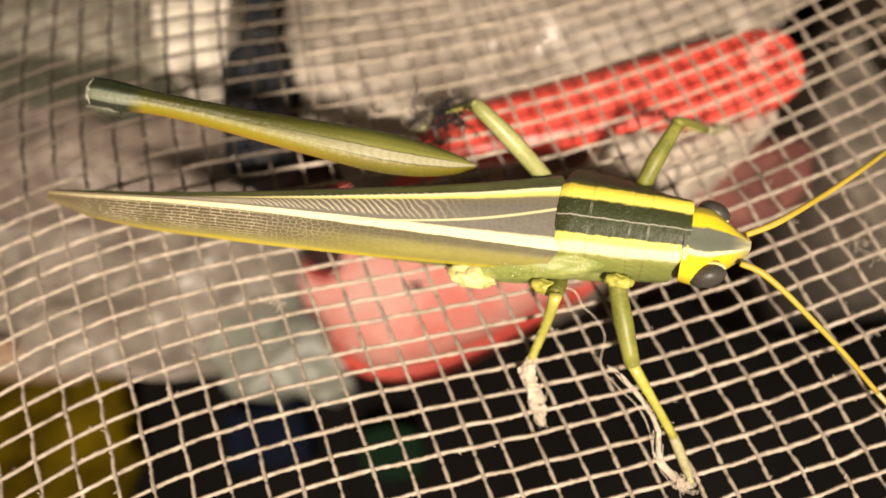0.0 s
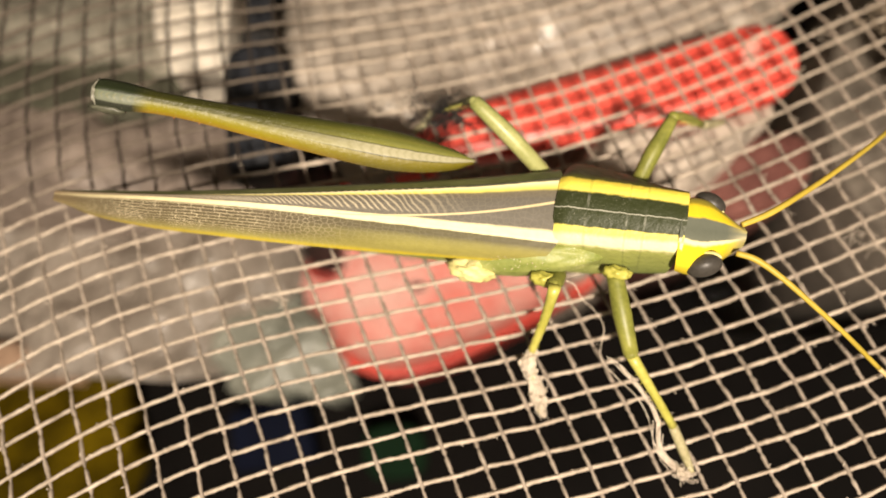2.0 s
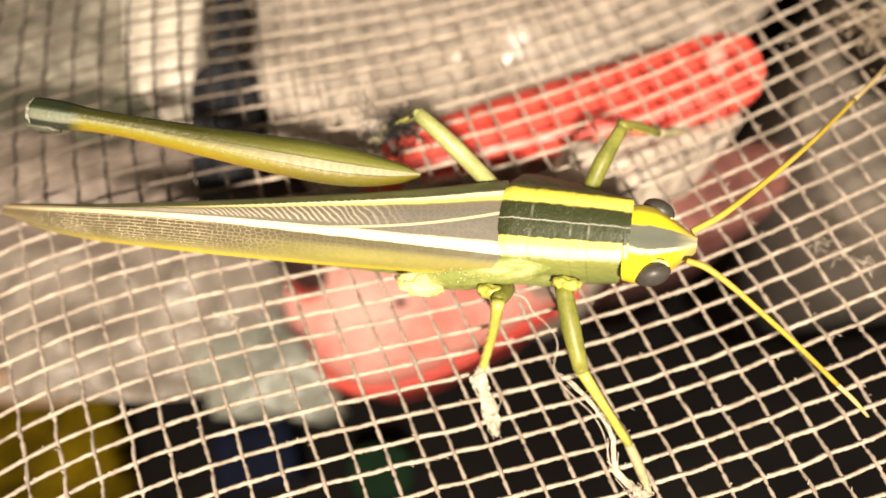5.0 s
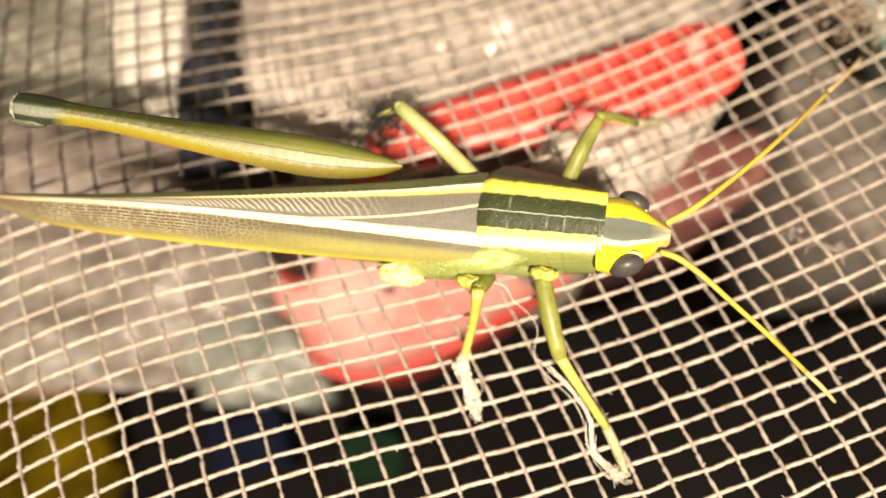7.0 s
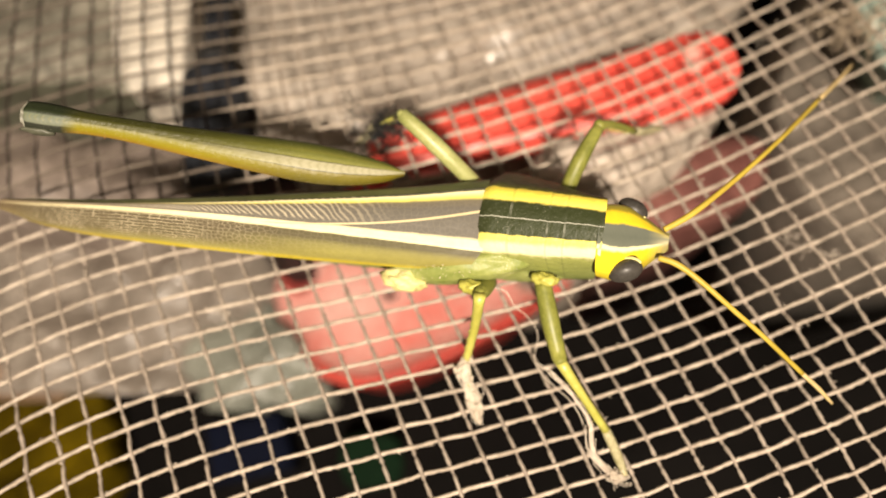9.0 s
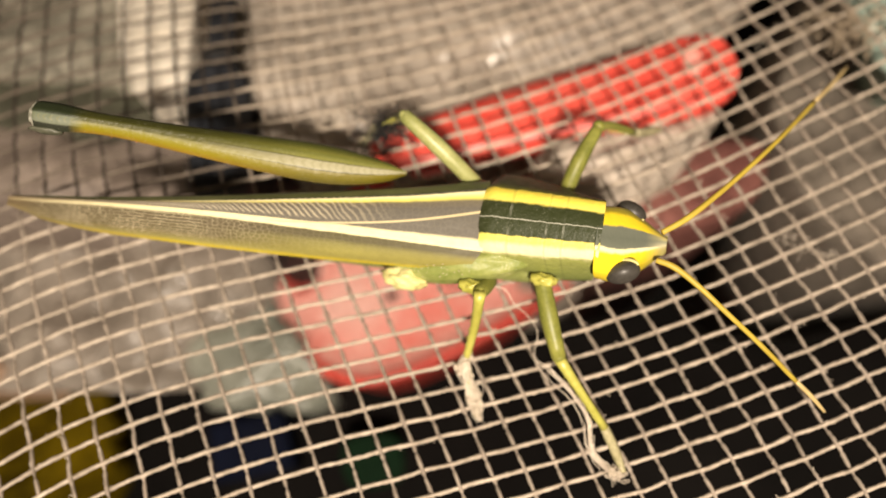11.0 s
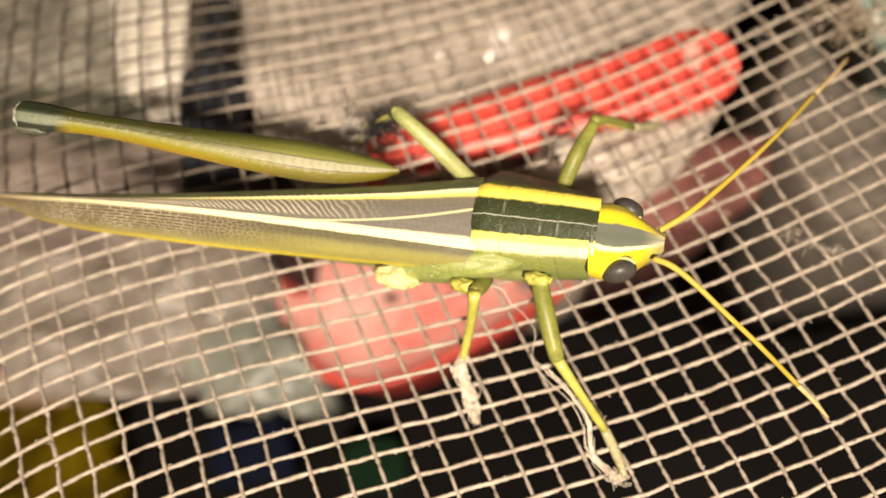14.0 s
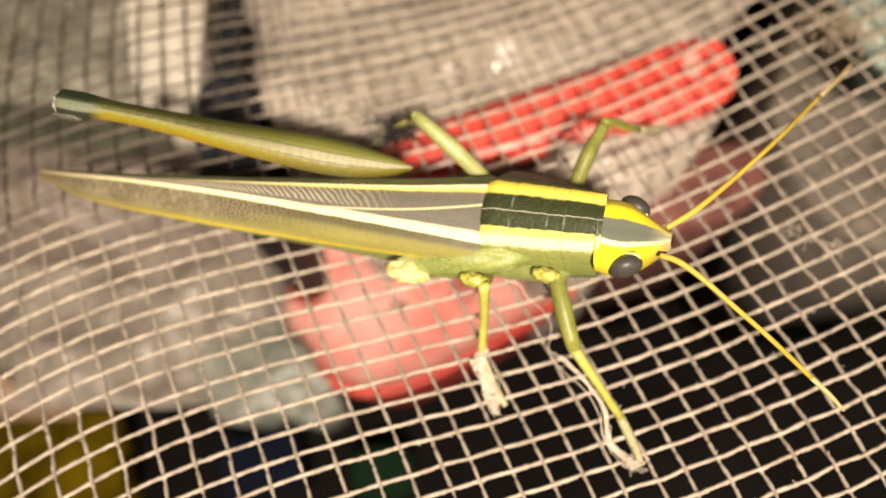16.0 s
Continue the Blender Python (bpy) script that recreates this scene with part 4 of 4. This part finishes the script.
def hind_leg():
    base, knee = np.array((-0.236, 2.416, 0.850)), np.array((-3.050, 2.564, 1.600))
    d = knee - base
    ln = np.linalg.norm(d)
    d = d / ln
    side = np.cross((0, 0, 1.0), d)
    side = side / np.linalg.norm(side)   # towards the body
    up = np.cross(d, side)
    rings = []
    for s, wa, wb in ((0.0, 0.015, 0.02), (0.02, 0.03, 0.05), (0.05, 0.065, 0.10), (0.12, 0.105, 0.165), (0.2, 0.135, 0.205), (0.29, 0.145, 0.215), (0.42, 0.13, 0.19), (0.6, 0.11, 0.14), (0.76, 0.10, 0.095), (0.86, 0.10, 0.09), (0.93, 0.122, 0.115), (0.99, 0.122, 0.115), (1.0, 0.10, 0.09)):
        p = base + d * ln * s
        ring = []
        for g, k in ((0, 1.0), (45, 0.96), (75, 0.98), (90, 1.06), (105, 0.98), (135, 0.96), (180, 1.0), (225, 0.9), (270, 0.85), (315, 0.9)):
            a = math.radians(g)
            w = wb if math.cos(a) > 0 else wa
            ring.append(p + side * w * k * math.cos(a) + up * 0.11 * k * math.sin(a) * (wa / 0.16) ** 0.5)
        rings.append(ring)
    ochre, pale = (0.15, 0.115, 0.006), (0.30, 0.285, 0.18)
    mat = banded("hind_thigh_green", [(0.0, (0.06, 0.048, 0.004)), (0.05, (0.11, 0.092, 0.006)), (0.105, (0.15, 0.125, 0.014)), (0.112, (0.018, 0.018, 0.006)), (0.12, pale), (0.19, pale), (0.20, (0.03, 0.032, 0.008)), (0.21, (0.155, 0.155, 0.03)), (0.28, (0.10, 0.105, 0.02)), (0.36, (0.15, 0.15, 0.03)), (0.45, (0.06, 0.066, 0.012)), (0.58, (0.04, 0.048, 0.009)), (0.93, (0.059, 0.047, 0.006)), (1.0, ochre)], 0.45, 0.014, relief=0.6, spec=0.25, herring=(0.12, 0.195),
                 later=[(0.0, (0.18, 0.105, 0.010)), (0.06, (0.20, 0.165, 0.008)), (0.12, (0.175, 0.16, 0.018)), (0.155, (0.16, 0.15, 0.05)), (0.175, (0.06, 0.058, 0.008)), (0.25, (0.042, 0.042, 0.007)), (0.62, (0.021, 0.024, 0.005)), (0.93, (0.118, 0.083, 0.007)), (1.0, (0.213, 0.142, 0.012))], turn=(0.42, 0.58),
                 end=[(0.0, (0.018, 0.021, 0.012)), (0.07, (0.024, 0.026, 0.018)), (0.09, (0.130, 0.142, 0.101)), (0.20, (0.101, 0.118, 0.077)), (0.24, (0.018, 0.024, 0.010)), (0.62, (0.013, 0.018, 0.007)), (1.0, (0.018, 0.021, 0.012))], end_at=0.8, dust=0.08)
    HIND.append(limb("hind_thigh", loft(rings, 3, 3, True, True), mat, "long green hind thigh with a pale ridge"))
    leg = HIND[0]
    k = knee - d * 0.06
    turn = Matrix((tuple(d), tuple(side), tuple(up))).transposed()
    limb("knee", ball(knee + d * 0.005, (0.028, 0.095, 0.075), turn, 14, 18, 0.5, 2), mottled("pale_knee_end", (0.03, 0.035, 0.02), (0.26, 0.25, 0.20), 0.5, 300, 2500), "pale worn end of the knee", leg)
    limb("knee_lobe", ball(k + side * 0.115 - up * 0.02 - d * 0.03, (0.13, 0.025, 0.04), turn, 10, 14, 0.25, 4), mottled("grey_knee_lobe", (0.02, 0.022, 0.012), (0.11, 0.11, 0.075), 0.5, 260, 2500), "dark lobe of the knee", leg)
    shin = [knee - d * 0.05 - up * 0.04 - side * 0.03, knee - d * 0.5 - up * 0.10 - side * 0.04, base + d * ln * 0.5 - up * 0.14 + side * 0.03, base + d * ln * 0.12 - up * 0.17 + side * 0.0]
    limb("hind_shin", tube(shin, [0.035, 0.04, 0.05, 0.045], 8, 5), M_RUST, "rust orange shin folded under the thigh", leg)
    for n in range(11):
        p = np.array(shin[1]) + (np.array(shin[3]) - np.array(shin[1])) * n / 11
        limb("spine", tube([p, p + side * 0.09 - d * 0.03], [0.014, 0.003], 5, 1), M_RUST, "", leg)


hind_leg()


def leg(name, thigh, shin, foot, rt, rs, mt, ms, label):
    a = limb(name, tube(thigh, rt, 12, 4), mt, label)
    b = limb("shin", tube(shin, rs, 10, 4), ms, "", a)
    k = np.array(thigh[-1])
    limb("joint", ball(k, (rs[0] * 1.2,) * 3, None, 8, 10), mt, "", a)
    for n in range(6):
        for s in (-1, 1):
            p = np.array(shin[0]) * (1 - (n + 2) / 8.5) + np.array(shin[-1]) * (n + 2) / 8.5
            limb("spine", tube([p, p + np.array((0.045 * s, -0.03, -0.02))], [0.007, 0.002], 4, 1), M_YLEG, "", b)
    f = limb("foot", tube(foot, [0.04, 0.045, 0.042, 0.025], 8, 4), M_FOOT, "", a)
    return a


LEGS = [leg("fore_leg", [(0.903, 1.500, 0.720), (0.954, 1.192, 0.660), (1.030, 0.891, 0.550)], [(1.029, 0.882, 0.550), (1.229, 0.617, 0.380), (1.440, 0.367, 0.150)], [(1.443, 0.368, 0.140), (1.527, 0.205, 0.060), (1.595, 0.009, 0.040)],
    [0.07, 0.078, 0.062], [0.05, 0.036, 0.036], M_LEG, M_YLEG, "olive green front leg planted on the net")]
LEGS.append(leg("fore_leg", [(1.083, 2.115, 0.550), (1.155, 2.314, 0.750), (1.245, 2.501, 0.900), (1.414, 2.786, 0.980)], [(1.414, 2.786, 0.980), (1.576, 2.904, 0.800), (1.870, 3.040, 0.450)], [(1.870, 3.040, 0.450), (2.065, 3.192, 0.200), (2.264, 3.311, 0.050)],
    [0.05, 0.065, 0.07, 0.05], [0.045, 0.036, 0.034], M_LEG, M_LEG, "olive green front leg bent on the far side"))
LEGS.append(leg("middle_leg", [(0.549, 2.266, 0.550), (0.301, 2.408, 0.800), (0.027, 2.612, 1.000), (-0.247, 2.832, 1.120)], [(-0.256, 2.856, 1.100), (-0.387, 3.068, 0.700), (-0.620, 3.290, 0.200)], [(-0.620, 3.290, 0.200), (-0.707, 3.234, 0.080), (-0.818, 3.153, 0.050)],
    [0.055, 0.07, 0.074, 0.06], [0.035, 0.03, 0.026], M_PALELEG, mottled("dark_bristly_shin", (0.03, 0.03, 0.015), (0.08, 0.075, 0.03), 0.6, 300, 2500), "olive green middle leg raised on the far side"))
PUSH = leg("middle_leg", [(0.47, 1.52, 0.600), (0.43, 1.43, 0.740), (0.387, 1.340, 0.880)], [(0.384, 1.310, 0.950), (0.350, 1.148, 0.600), (0.273, 0.929, 0.200)], [(0.273, 0.919, 0.200), (0.312, 0.683, 0.060), (0.375, 0.461, 0.040)],
    [0.07, 0.07, 0.055], [0.048, 0.038, 0.034], M_LEG, M_YLEG, "yellow green middle leg with lint on its foot")


def flank():
    p = np.array((0.206, 1.639, 0.670))
    turn = Matrix((AX, LEFT, UPV)).transposed()
    inward = Matrix.Rotation(math.radians(11), 3, Vector(UPV))
    limb("flank_plate", ball(p, (0.62, 0.15, 0.21), inward @ turn, 34, 48, 0.08, 3), M_FLANK, "green glossy flank plate")
    q = np.array((-0.241, 1.558, 0.580))
    limb("hip_stump", ball(q, (0.20, 0.10, 0.11), turn, 26, 34, 0.3, 8), M_STUMP, "cream stump where a hind leg is missing")
    for c in ((0.321, 1.424, 0.780), (0.908, 1.491, 0.750)):
        limb("hip", ball(c, (0.11, 0.06, 0.07), turn, 14, 18, 0.35, 5), M_YLEG, "yellow hip")


flank()


def dust_specks():
    """White dust caught on the near flank."""
    rnd = random.Random(14)
    verts, faces = [], []
    ln = np.linalg.norm(FRONT - REAR)
    for _ in range(170):
        s, k = rnd.betavariate(1.1, 1.6), rnd.betavariate(1.6, 1.6)
        x, z = 0.275 + 0.105 * k, -0.085 - 0.595 * k
        p = REAR + AX * ln * s * 0.9 - LEFT * (x + 0.006) * (1.0 - 0.13 * s) + UPV * z
        q = rnd.uniform(0.003, 0.008)
        v, f, _ = ball(p, (q, q, q), None, 4, 6)
        faces += [tuple(n + len(verts) for n in g) for g in f]
        verts += v
    spot = (0.05, 1.6, 0.66)
    for _ in range(110):
        a, b = rnd.gauss(0, 0.22), rnd.gauss(0, 0.09)
        p = np.array(spot) + AX * a + np.array((0, b, 0)) + UPV * 0.215 * math.sqrt(max(0.0, 1 - (a / 0.42) ** 2 - (b / 0.14) ** 2))
        q = rnd.uniform(0.002, 0.0045)
        v, f, _ = ball(p, (q, q, q), None, 4, 6)
        faces += [tuple(n + len(verts) for n in g) for g in f]
        verts += v
    limb("dust", (verts, faces, [(0, 0)] * len(verts)), M_DUST, "white dust specks on the flank")


dust_specks()


# ---- lint, webs and soil on the net ----
def fluff(name, label, centre, spread, count, seed, length=0.35, radius=0.0028, category="lint", along=(1, 1), mat=None):
    rnd = random.Random(seed)
    verts, faces = [], []
    for _ in range(count):
        p = np.array(centre) + np.array([rnd.gauss(0, s) for s in spread])
        p[2] = max(p[2], 0.025)
        d = np.array([rnd.gauss(0, along[0]), rnd.gauss(0, along[1]), rnd.gauss(0, 0.2)])
        pts = []
        for _ in range(6):
            pts.append(p.copy())
            d = d * 0.9 + np.array([rnd.gauss(0, 0.42), rnd.gauss(0, 0.42), rnd.gauss(0, 0.2)])
            p = p + d / (np.linalg.norm(d) + 1e-6) * length / 5
            p[2] = max(p[2], 0.02)
        v, f, _ = tube(pts, [radius, radius], 4, 2, cap=False)
        faces += [tuple(k + len(verts) for k in q) for q in f]
        verts += [tuple(x) for x in v]
    return tagged(new(name, as_mesh(name, verts, faces, mat or M_DUST)), label, category, "", "stuff")


def bundle(label, path, spread, count, seed, radius=0.003, wave=0.4):
    """Fibres that run side by side along a path, each straying a little."""
    rnd = random.Random(seed)
    verts, faces = [], []
    base = spline(path, 4)
    for _ in range(count):
        a = rnd.randint(0, len(base) - 5)
        b = min(len(base), a + rnd.randint(5, len(base)))
        off = np.array([rnd.gauss(0, spread), rnd.gauss(0, spread), abs(rnd.gauss(0, spread))])
        pts = []
        for q in base[a:b]:
            off = off * 0.85 + np.array([rnd.gauss(0, spread * wave), rnd.gauss(0, spread * wave), rnd.gauss(0, spread * wave)])
            pts.append(q + off)
            pts[-1][2] = max(pts[-1][2], 0.022)
        v, f, _ = tube(pts, [radius, radius * 0.8], 4, 2, cap=False)
        faces += [tuple(k + len(verts) for k in q) for q in f]
        verts += [tuple(x) for x in v]
    return tagged(new("lint", as_mesh("lint", verts, faces, M_DUST)), label, "lint", "", "stuff")


def wad(label, path, radii, seed):
    """A matted lump of lint with a ragged skin."""
    v, f, _ = tube(path, radii, 14, 8)
    out = []
    for p in v:
        q = Vector(p) * 11
        out.append(Vector(p) + Vector((noise.noise(q + Vector((seed, 0, 0))), noise.noise(q + Vector((0, seed, 0))), noise.noise(q + Vector((0, 0, seed))))) * 0.05 + Vector((noise.noise(q * 3), noise.noise(q * 3 + Vector((9, 0, 0))), noise.noise(q * 3 + Vector((0, 5, 0))))) * 0.03)
    return tagged(new("lint", as_mesh("lint", out, f, M_LINT, False)), label, "lint", "", "stuff")


FOOT_A = [(0.299, 1.008, 0.240), (0.243, 0.852, 0.200), (0.285, 0.757, 0.140), (0.347, 0.680, 0.090), (0.354, 0.564, 0.080), (0.393, 0.442, 0.050)]
wad("matted pale lint wrapped round a foot", FOOT_A, [0.03, 0.055, 0.05, 0.035, 0.055, 0.05, 0.02], 3)
bundle("pale cobweb lint caught on a foot", FOOT_A, 0.03, 46, 4)
STREAM = [(0.843, 0.909, 0.500), (0.954, 0.808, 0.420), (1.153, 0.630, 0.300), (1.298, 0.425, 0.180), (1.324, 0.199, 0.100), (1.422, 0.070, 0.070), (1.543, -0.022, 0.050)]
bundle("pale cobweb strands beside the front leg", STREAM, 0.012, 16, 5, 0.0028)
bundle("pale cobweb strands beside the front leg", STREAM[3:], 0.022, 40, 6, 0.003)
wad("pale clump of lint at the tip of a foot", STREAM[5:], [0.012, 0.04, 0.05], 8)
fluff("lint", "pale fibres at the tip of a foot", (1.544, -0.014, 0.050), (0.022, 0.022, 0.015), 40, 5, 0.09)
fluff("lint", "knot of web on the net", (-1.966, 1.393, 0.040), (0.05, 0.02, 0.01), 6, 6, 0.13, along=(1, 0.4))
fluff("hair", "dark hairs round the raised shin", (-0.52, 3.10, 0.42), (0.12, 0.07, 0.10), 170, 7, 0.16, 0.004, category="hair", mat=M_BLACK)
fluff("lint", "grey dust tuft on the net", (-1.034, 3.490, 0.030), (0.10, 0.06, 0.02), 40, 8, 0.08)


def fuzz(i0, i1, j0, j1, count, seed):
    """Short fibres standing off the threads."""
    rnd = random.Random(seed)
    verts, faces = [], []
    for _ in range(count):
        i, j = rnd.randint(i0, i1), rnd.randint(j0, j1)
        q = net_at(i + rnd.random(), j) if rnd.random() < 0.6 else net_at(i, j + rnd.random())
        p = np.array((q[0], q[1], 0.03))
        d = np.array([rnd.gauss(0, 1), rnd.gauss(0, 1), rnd.gauss(0.3, 0.4)])
        d = d / np.linalg.norm(d) * rnd.uniform(0.012, 0.035)
        v, f, _ = tube([p - d * 0.2, p + d * 0.5 + np.array((0, 0.008, 0)), p + d], [0.0042, 0.003, 0.002], 4, 2, cap=False)
        faces += [tuple(k + len(verts) for k in g) for g in f]
        verts += [tuple(x) for x in v]
    tagged(new("lint", as_mesh("lint", verts, faces, M_DUST)), "short pale fibres sticking to the threads", "lint", "", "stuff")


fuzz(-22, 12, -14, 10, 500, 9)
fuzz(-8, 12, -18, 4, 350, 10)
web = [(0.506, 1.512, 0.500), (0.626, 1.481, 0.450), (0.697, 1.370, 0.400), (0.806, 1.301, 0.320), (0.902, 1.158, 0.250), (0.873, 0.927, 0.180), (1.013, 0.750, 0.140), (1.167, 0.613, 0.100), (1.264, 0.443, 0.070), (1.305, 0.193, 0.050)]
tagged(new("cobweb", as_mesh("cobweb", *tube(web, [0.004, 0.003, 0.0035, 0.004], 5, 5)[:2], M_DUST)), "single wavy cobweb thread hanging down to the net", "cobweb")


def crumbs(name, label, centre, spread, count, seed, size, mat, category):
    rnd = random.Random(seed)
    verts, faces = [], []
    for _ in range(count):
        r = size * rnd.uniform(0.3, 1.0)
        c = (centre[0] + rnd.gauss(0, spread[0]), centre[1] + rnd.gauss(0, spread[1]), 0.02 + r * 0.5)
        v, f, _ = ball(c, (r, r * rnd.uniform(0.6, 1), r * 0.7), None, 5, 7, 0.7, rnd.random() * 40)
        faces += [tuple(k + len(verts) for k in q) for q in f]
        verts += v
    return tagged(new(name, as_mesh(name, verts, faces, mat, False)), label, category, "", "stuff")


crumbs("soil", "dry brown soil crumbs caught in the net", (4.42, 4.58, 0.000), (0.16, 0.16), 70, 11, 0.03, M_SOIL, "soil")
crumbs("soil", "dry crumbs scattered on the net", (4.15, 3.6, 0.000), (0.35, 0.5), 26, 12, 0.014, M_SOIL, "soil")
fluff("lint", "dusty brown fibres matted in the corner of the net", (4.38, 4.55, 0.030), (0.20, 0.18, 0.02), 90, 21, 0.22, 0.0035, mat=M_SOIL)
for n, at in enumerate(((3.43, 4.39, 0.03), (3.09, 3.93, 0.03), (2.74, 4.29, 0.03), (3.48, 2.02, 0.03), (3.72, 1.93, 0.03), (3.32, 2.13, 0.03))):
    fluff("lint", "small wisp of pale lint on a thread", at, (0.03, 0.03, 0.01), 9, 30 + n, 0.11, 0.002)



def painted_rim():
    """The bin's painted rim, a lump of old flaking paint at the far corner."""
    edge = blob([(4.84, 5.9), (4.82, 5.25), (4.86, 4.92), (4.93, 4.62), (5.0, 4.35), (5.2, 4.0), (6.2, 3.9), (6.6, 5.0), (6.3, 6.2)], 6)
    t = thing("painted_block", "old block with flaking teal green paint under the net", "block", (6.3, 5.3, -2.0))
    foot = np.array((6.3, 5.3))
    rings = [[(x, y, z) for x, y in foot + (edge - foot) * k] for k, z in ((0.3, -2.0), (0.55, -1.1), (0.9, -0.62), (0.985, -0.52), (1.0, -0.44), (0.985, -0.37), (0.94, -0.33), (0.6, -0.3), (0.1, -0.28))]
    v, f, _ = loft(rings, 1, 1, True)
    v = [Vector(p) + Vector((noise.noise(Vector(p) * 3.1), noise.noise(Vector(p) * 3.1 + Vector((7, 0, 0))), 0.3 * noise.noise(Vector(p) * 5))) * 0.07 for p in v]
    part("body", as_mesh("body", v, f, M_TEAL, True, None, (6.3, 5.3, -2.0)), t)
    rnd = random.Random(3)
    for _ in range(26):
        k = rnd.randrange(len(edge))
        p = edge[k] + (np.array((5.6, 5.0)) - edge[k]) * rnd.uniform(0.02, 0.35)
        r = rnd.uniform(0.015, 0.05)
        part("flake", as_mesh("flake", *ball((p[0], p[1], -0.32), (r * rnd.uniform(0.5, 1.4), r, 0.02), None, 5, 8, 0.8, rnd.random() * 30)[:2], M_FLAKE, False, None, (6.3, 5.3, -2.0)), t, "")


painted_rim()

# ---- what moves ----
MOVE = [
    (0, 0.0000, 0.0000, 0.0000, 0.00, 0.00, 0.00),
    (2.5, 0.0000, 0.0080, 0.0000, 0.00, 0.00, 0.20),
    (3, 0.0000, 0.0230, 0.0000, 0.00, 0.00, 0.30),
    (3.5, 0.0150, 0.0500, 0.0000, 0.00, 0.00, 1.50),
    (6, 0.0000, 0.0080, 0.0000, 0.00, 0.00, 0.30),
    (9, 0.0000, 0.0080, 0.0000, 0.00, 0.00, 0.20),
    (11.5, 0.0000, -0.0150, 0.0000, 0.00, 0.00, -0.70),
    (12.5, -0.0100, -0.0180, 0.0000, 0.00, 0.00, -1.00),
    (13.5, -0.0120, -0.0160, 0.0000, 0.00, 0.00, -1.20),
    (14.5, -0.0120, -0.0160, 0.0000, 0.00, 0.00, -1.20),
    (15, -0.0162, -0.0450, 0.0956, 0.01, -1.86, -1.71),
    (15.5, -0.0280, -0.0817, 0.1167, -0.09, -1.94, -2.64),
    (16, -0.0546, -0.0997, 0.1337, -0.84, -2.02, -3.86),
]


def motions():
    rows = [(t, pose((PIVOT[0] + x) * U, (PIVOT[1] + y) * U, (PIVOT[2] + z) * U, rx, ry, rz)) for t, x, y, z, rx, ry, rz in MOVE]
    walk(hopper, rows)
    rest = Matrix.Translation(Vector(PIVOT) * U)
    for one in LEGS:      # the feet hold their places on the net while the body swings
        walk(one, [(t, m.inverted() @ rest) for t, m in rows])
    # the far and the near antenna, in degrees about their roots
    waves = ([(0, -9), (1.5, -8.5), (3, -8), (3.5, -6), (6, -4), (9, -3), (12, -1), (14.5, -0.5), (15, -1), (16, 1)],
             [(0, 2), (1.5, 6), (3, 6), (3.5, 4), (6, 3), (9, 4), (12, 2), (14.5, 2), (15, 2), (16, 5)])
    for (one, at), wave in zip(ANTENNAE, waves):
        walk(one, [(t, Matrix.Translation(at) @ pose(0, 0, 0, 0, 0, a) @ Matrix.Translation(-at)) for t, a in wave])
    root = (Vector(REAR) - Vector(PIVOT)) * U
    swing = [(0, 0), (2.5, -0.2), (3.5, -1.7), (6, -1.2), (7, -1.5), (9, -1.6), (12, -1.2), (13.5, -1.3), (14.5, -1.3), (15, -2.8), (15.5, -3.4), (16, -3.8)]
    for one in WINGS:
        walk(one, [(t, Matrix.Translation(root) @ pose(0, 0, 0, 0, 0, a) @ Matrix.Translation(-root)) for t, a in swing])
    walk(HIND[0], [(t, m.inverted() @ rest if t < 14.6 else Matrix.Identity(4)) for t, m in rows])   # its foot holds too, until the body swings
    foot = (Vector((0.273, 0.919, 0.200)) - Vector(PIVOT)) * U
    push = {14.3: 0, 14.5: 0, 15.0: 3, 15.5: 5, 16.0: 13}
    walk(PUSH, [(t, m.inverted() @ rest @ Matrix.Translation(foot) @ pose(0, 0, 0, 0, 0, push.get(t, 0)) @ Matrix.Translation(-foot)) for t, m in rows])


motions()
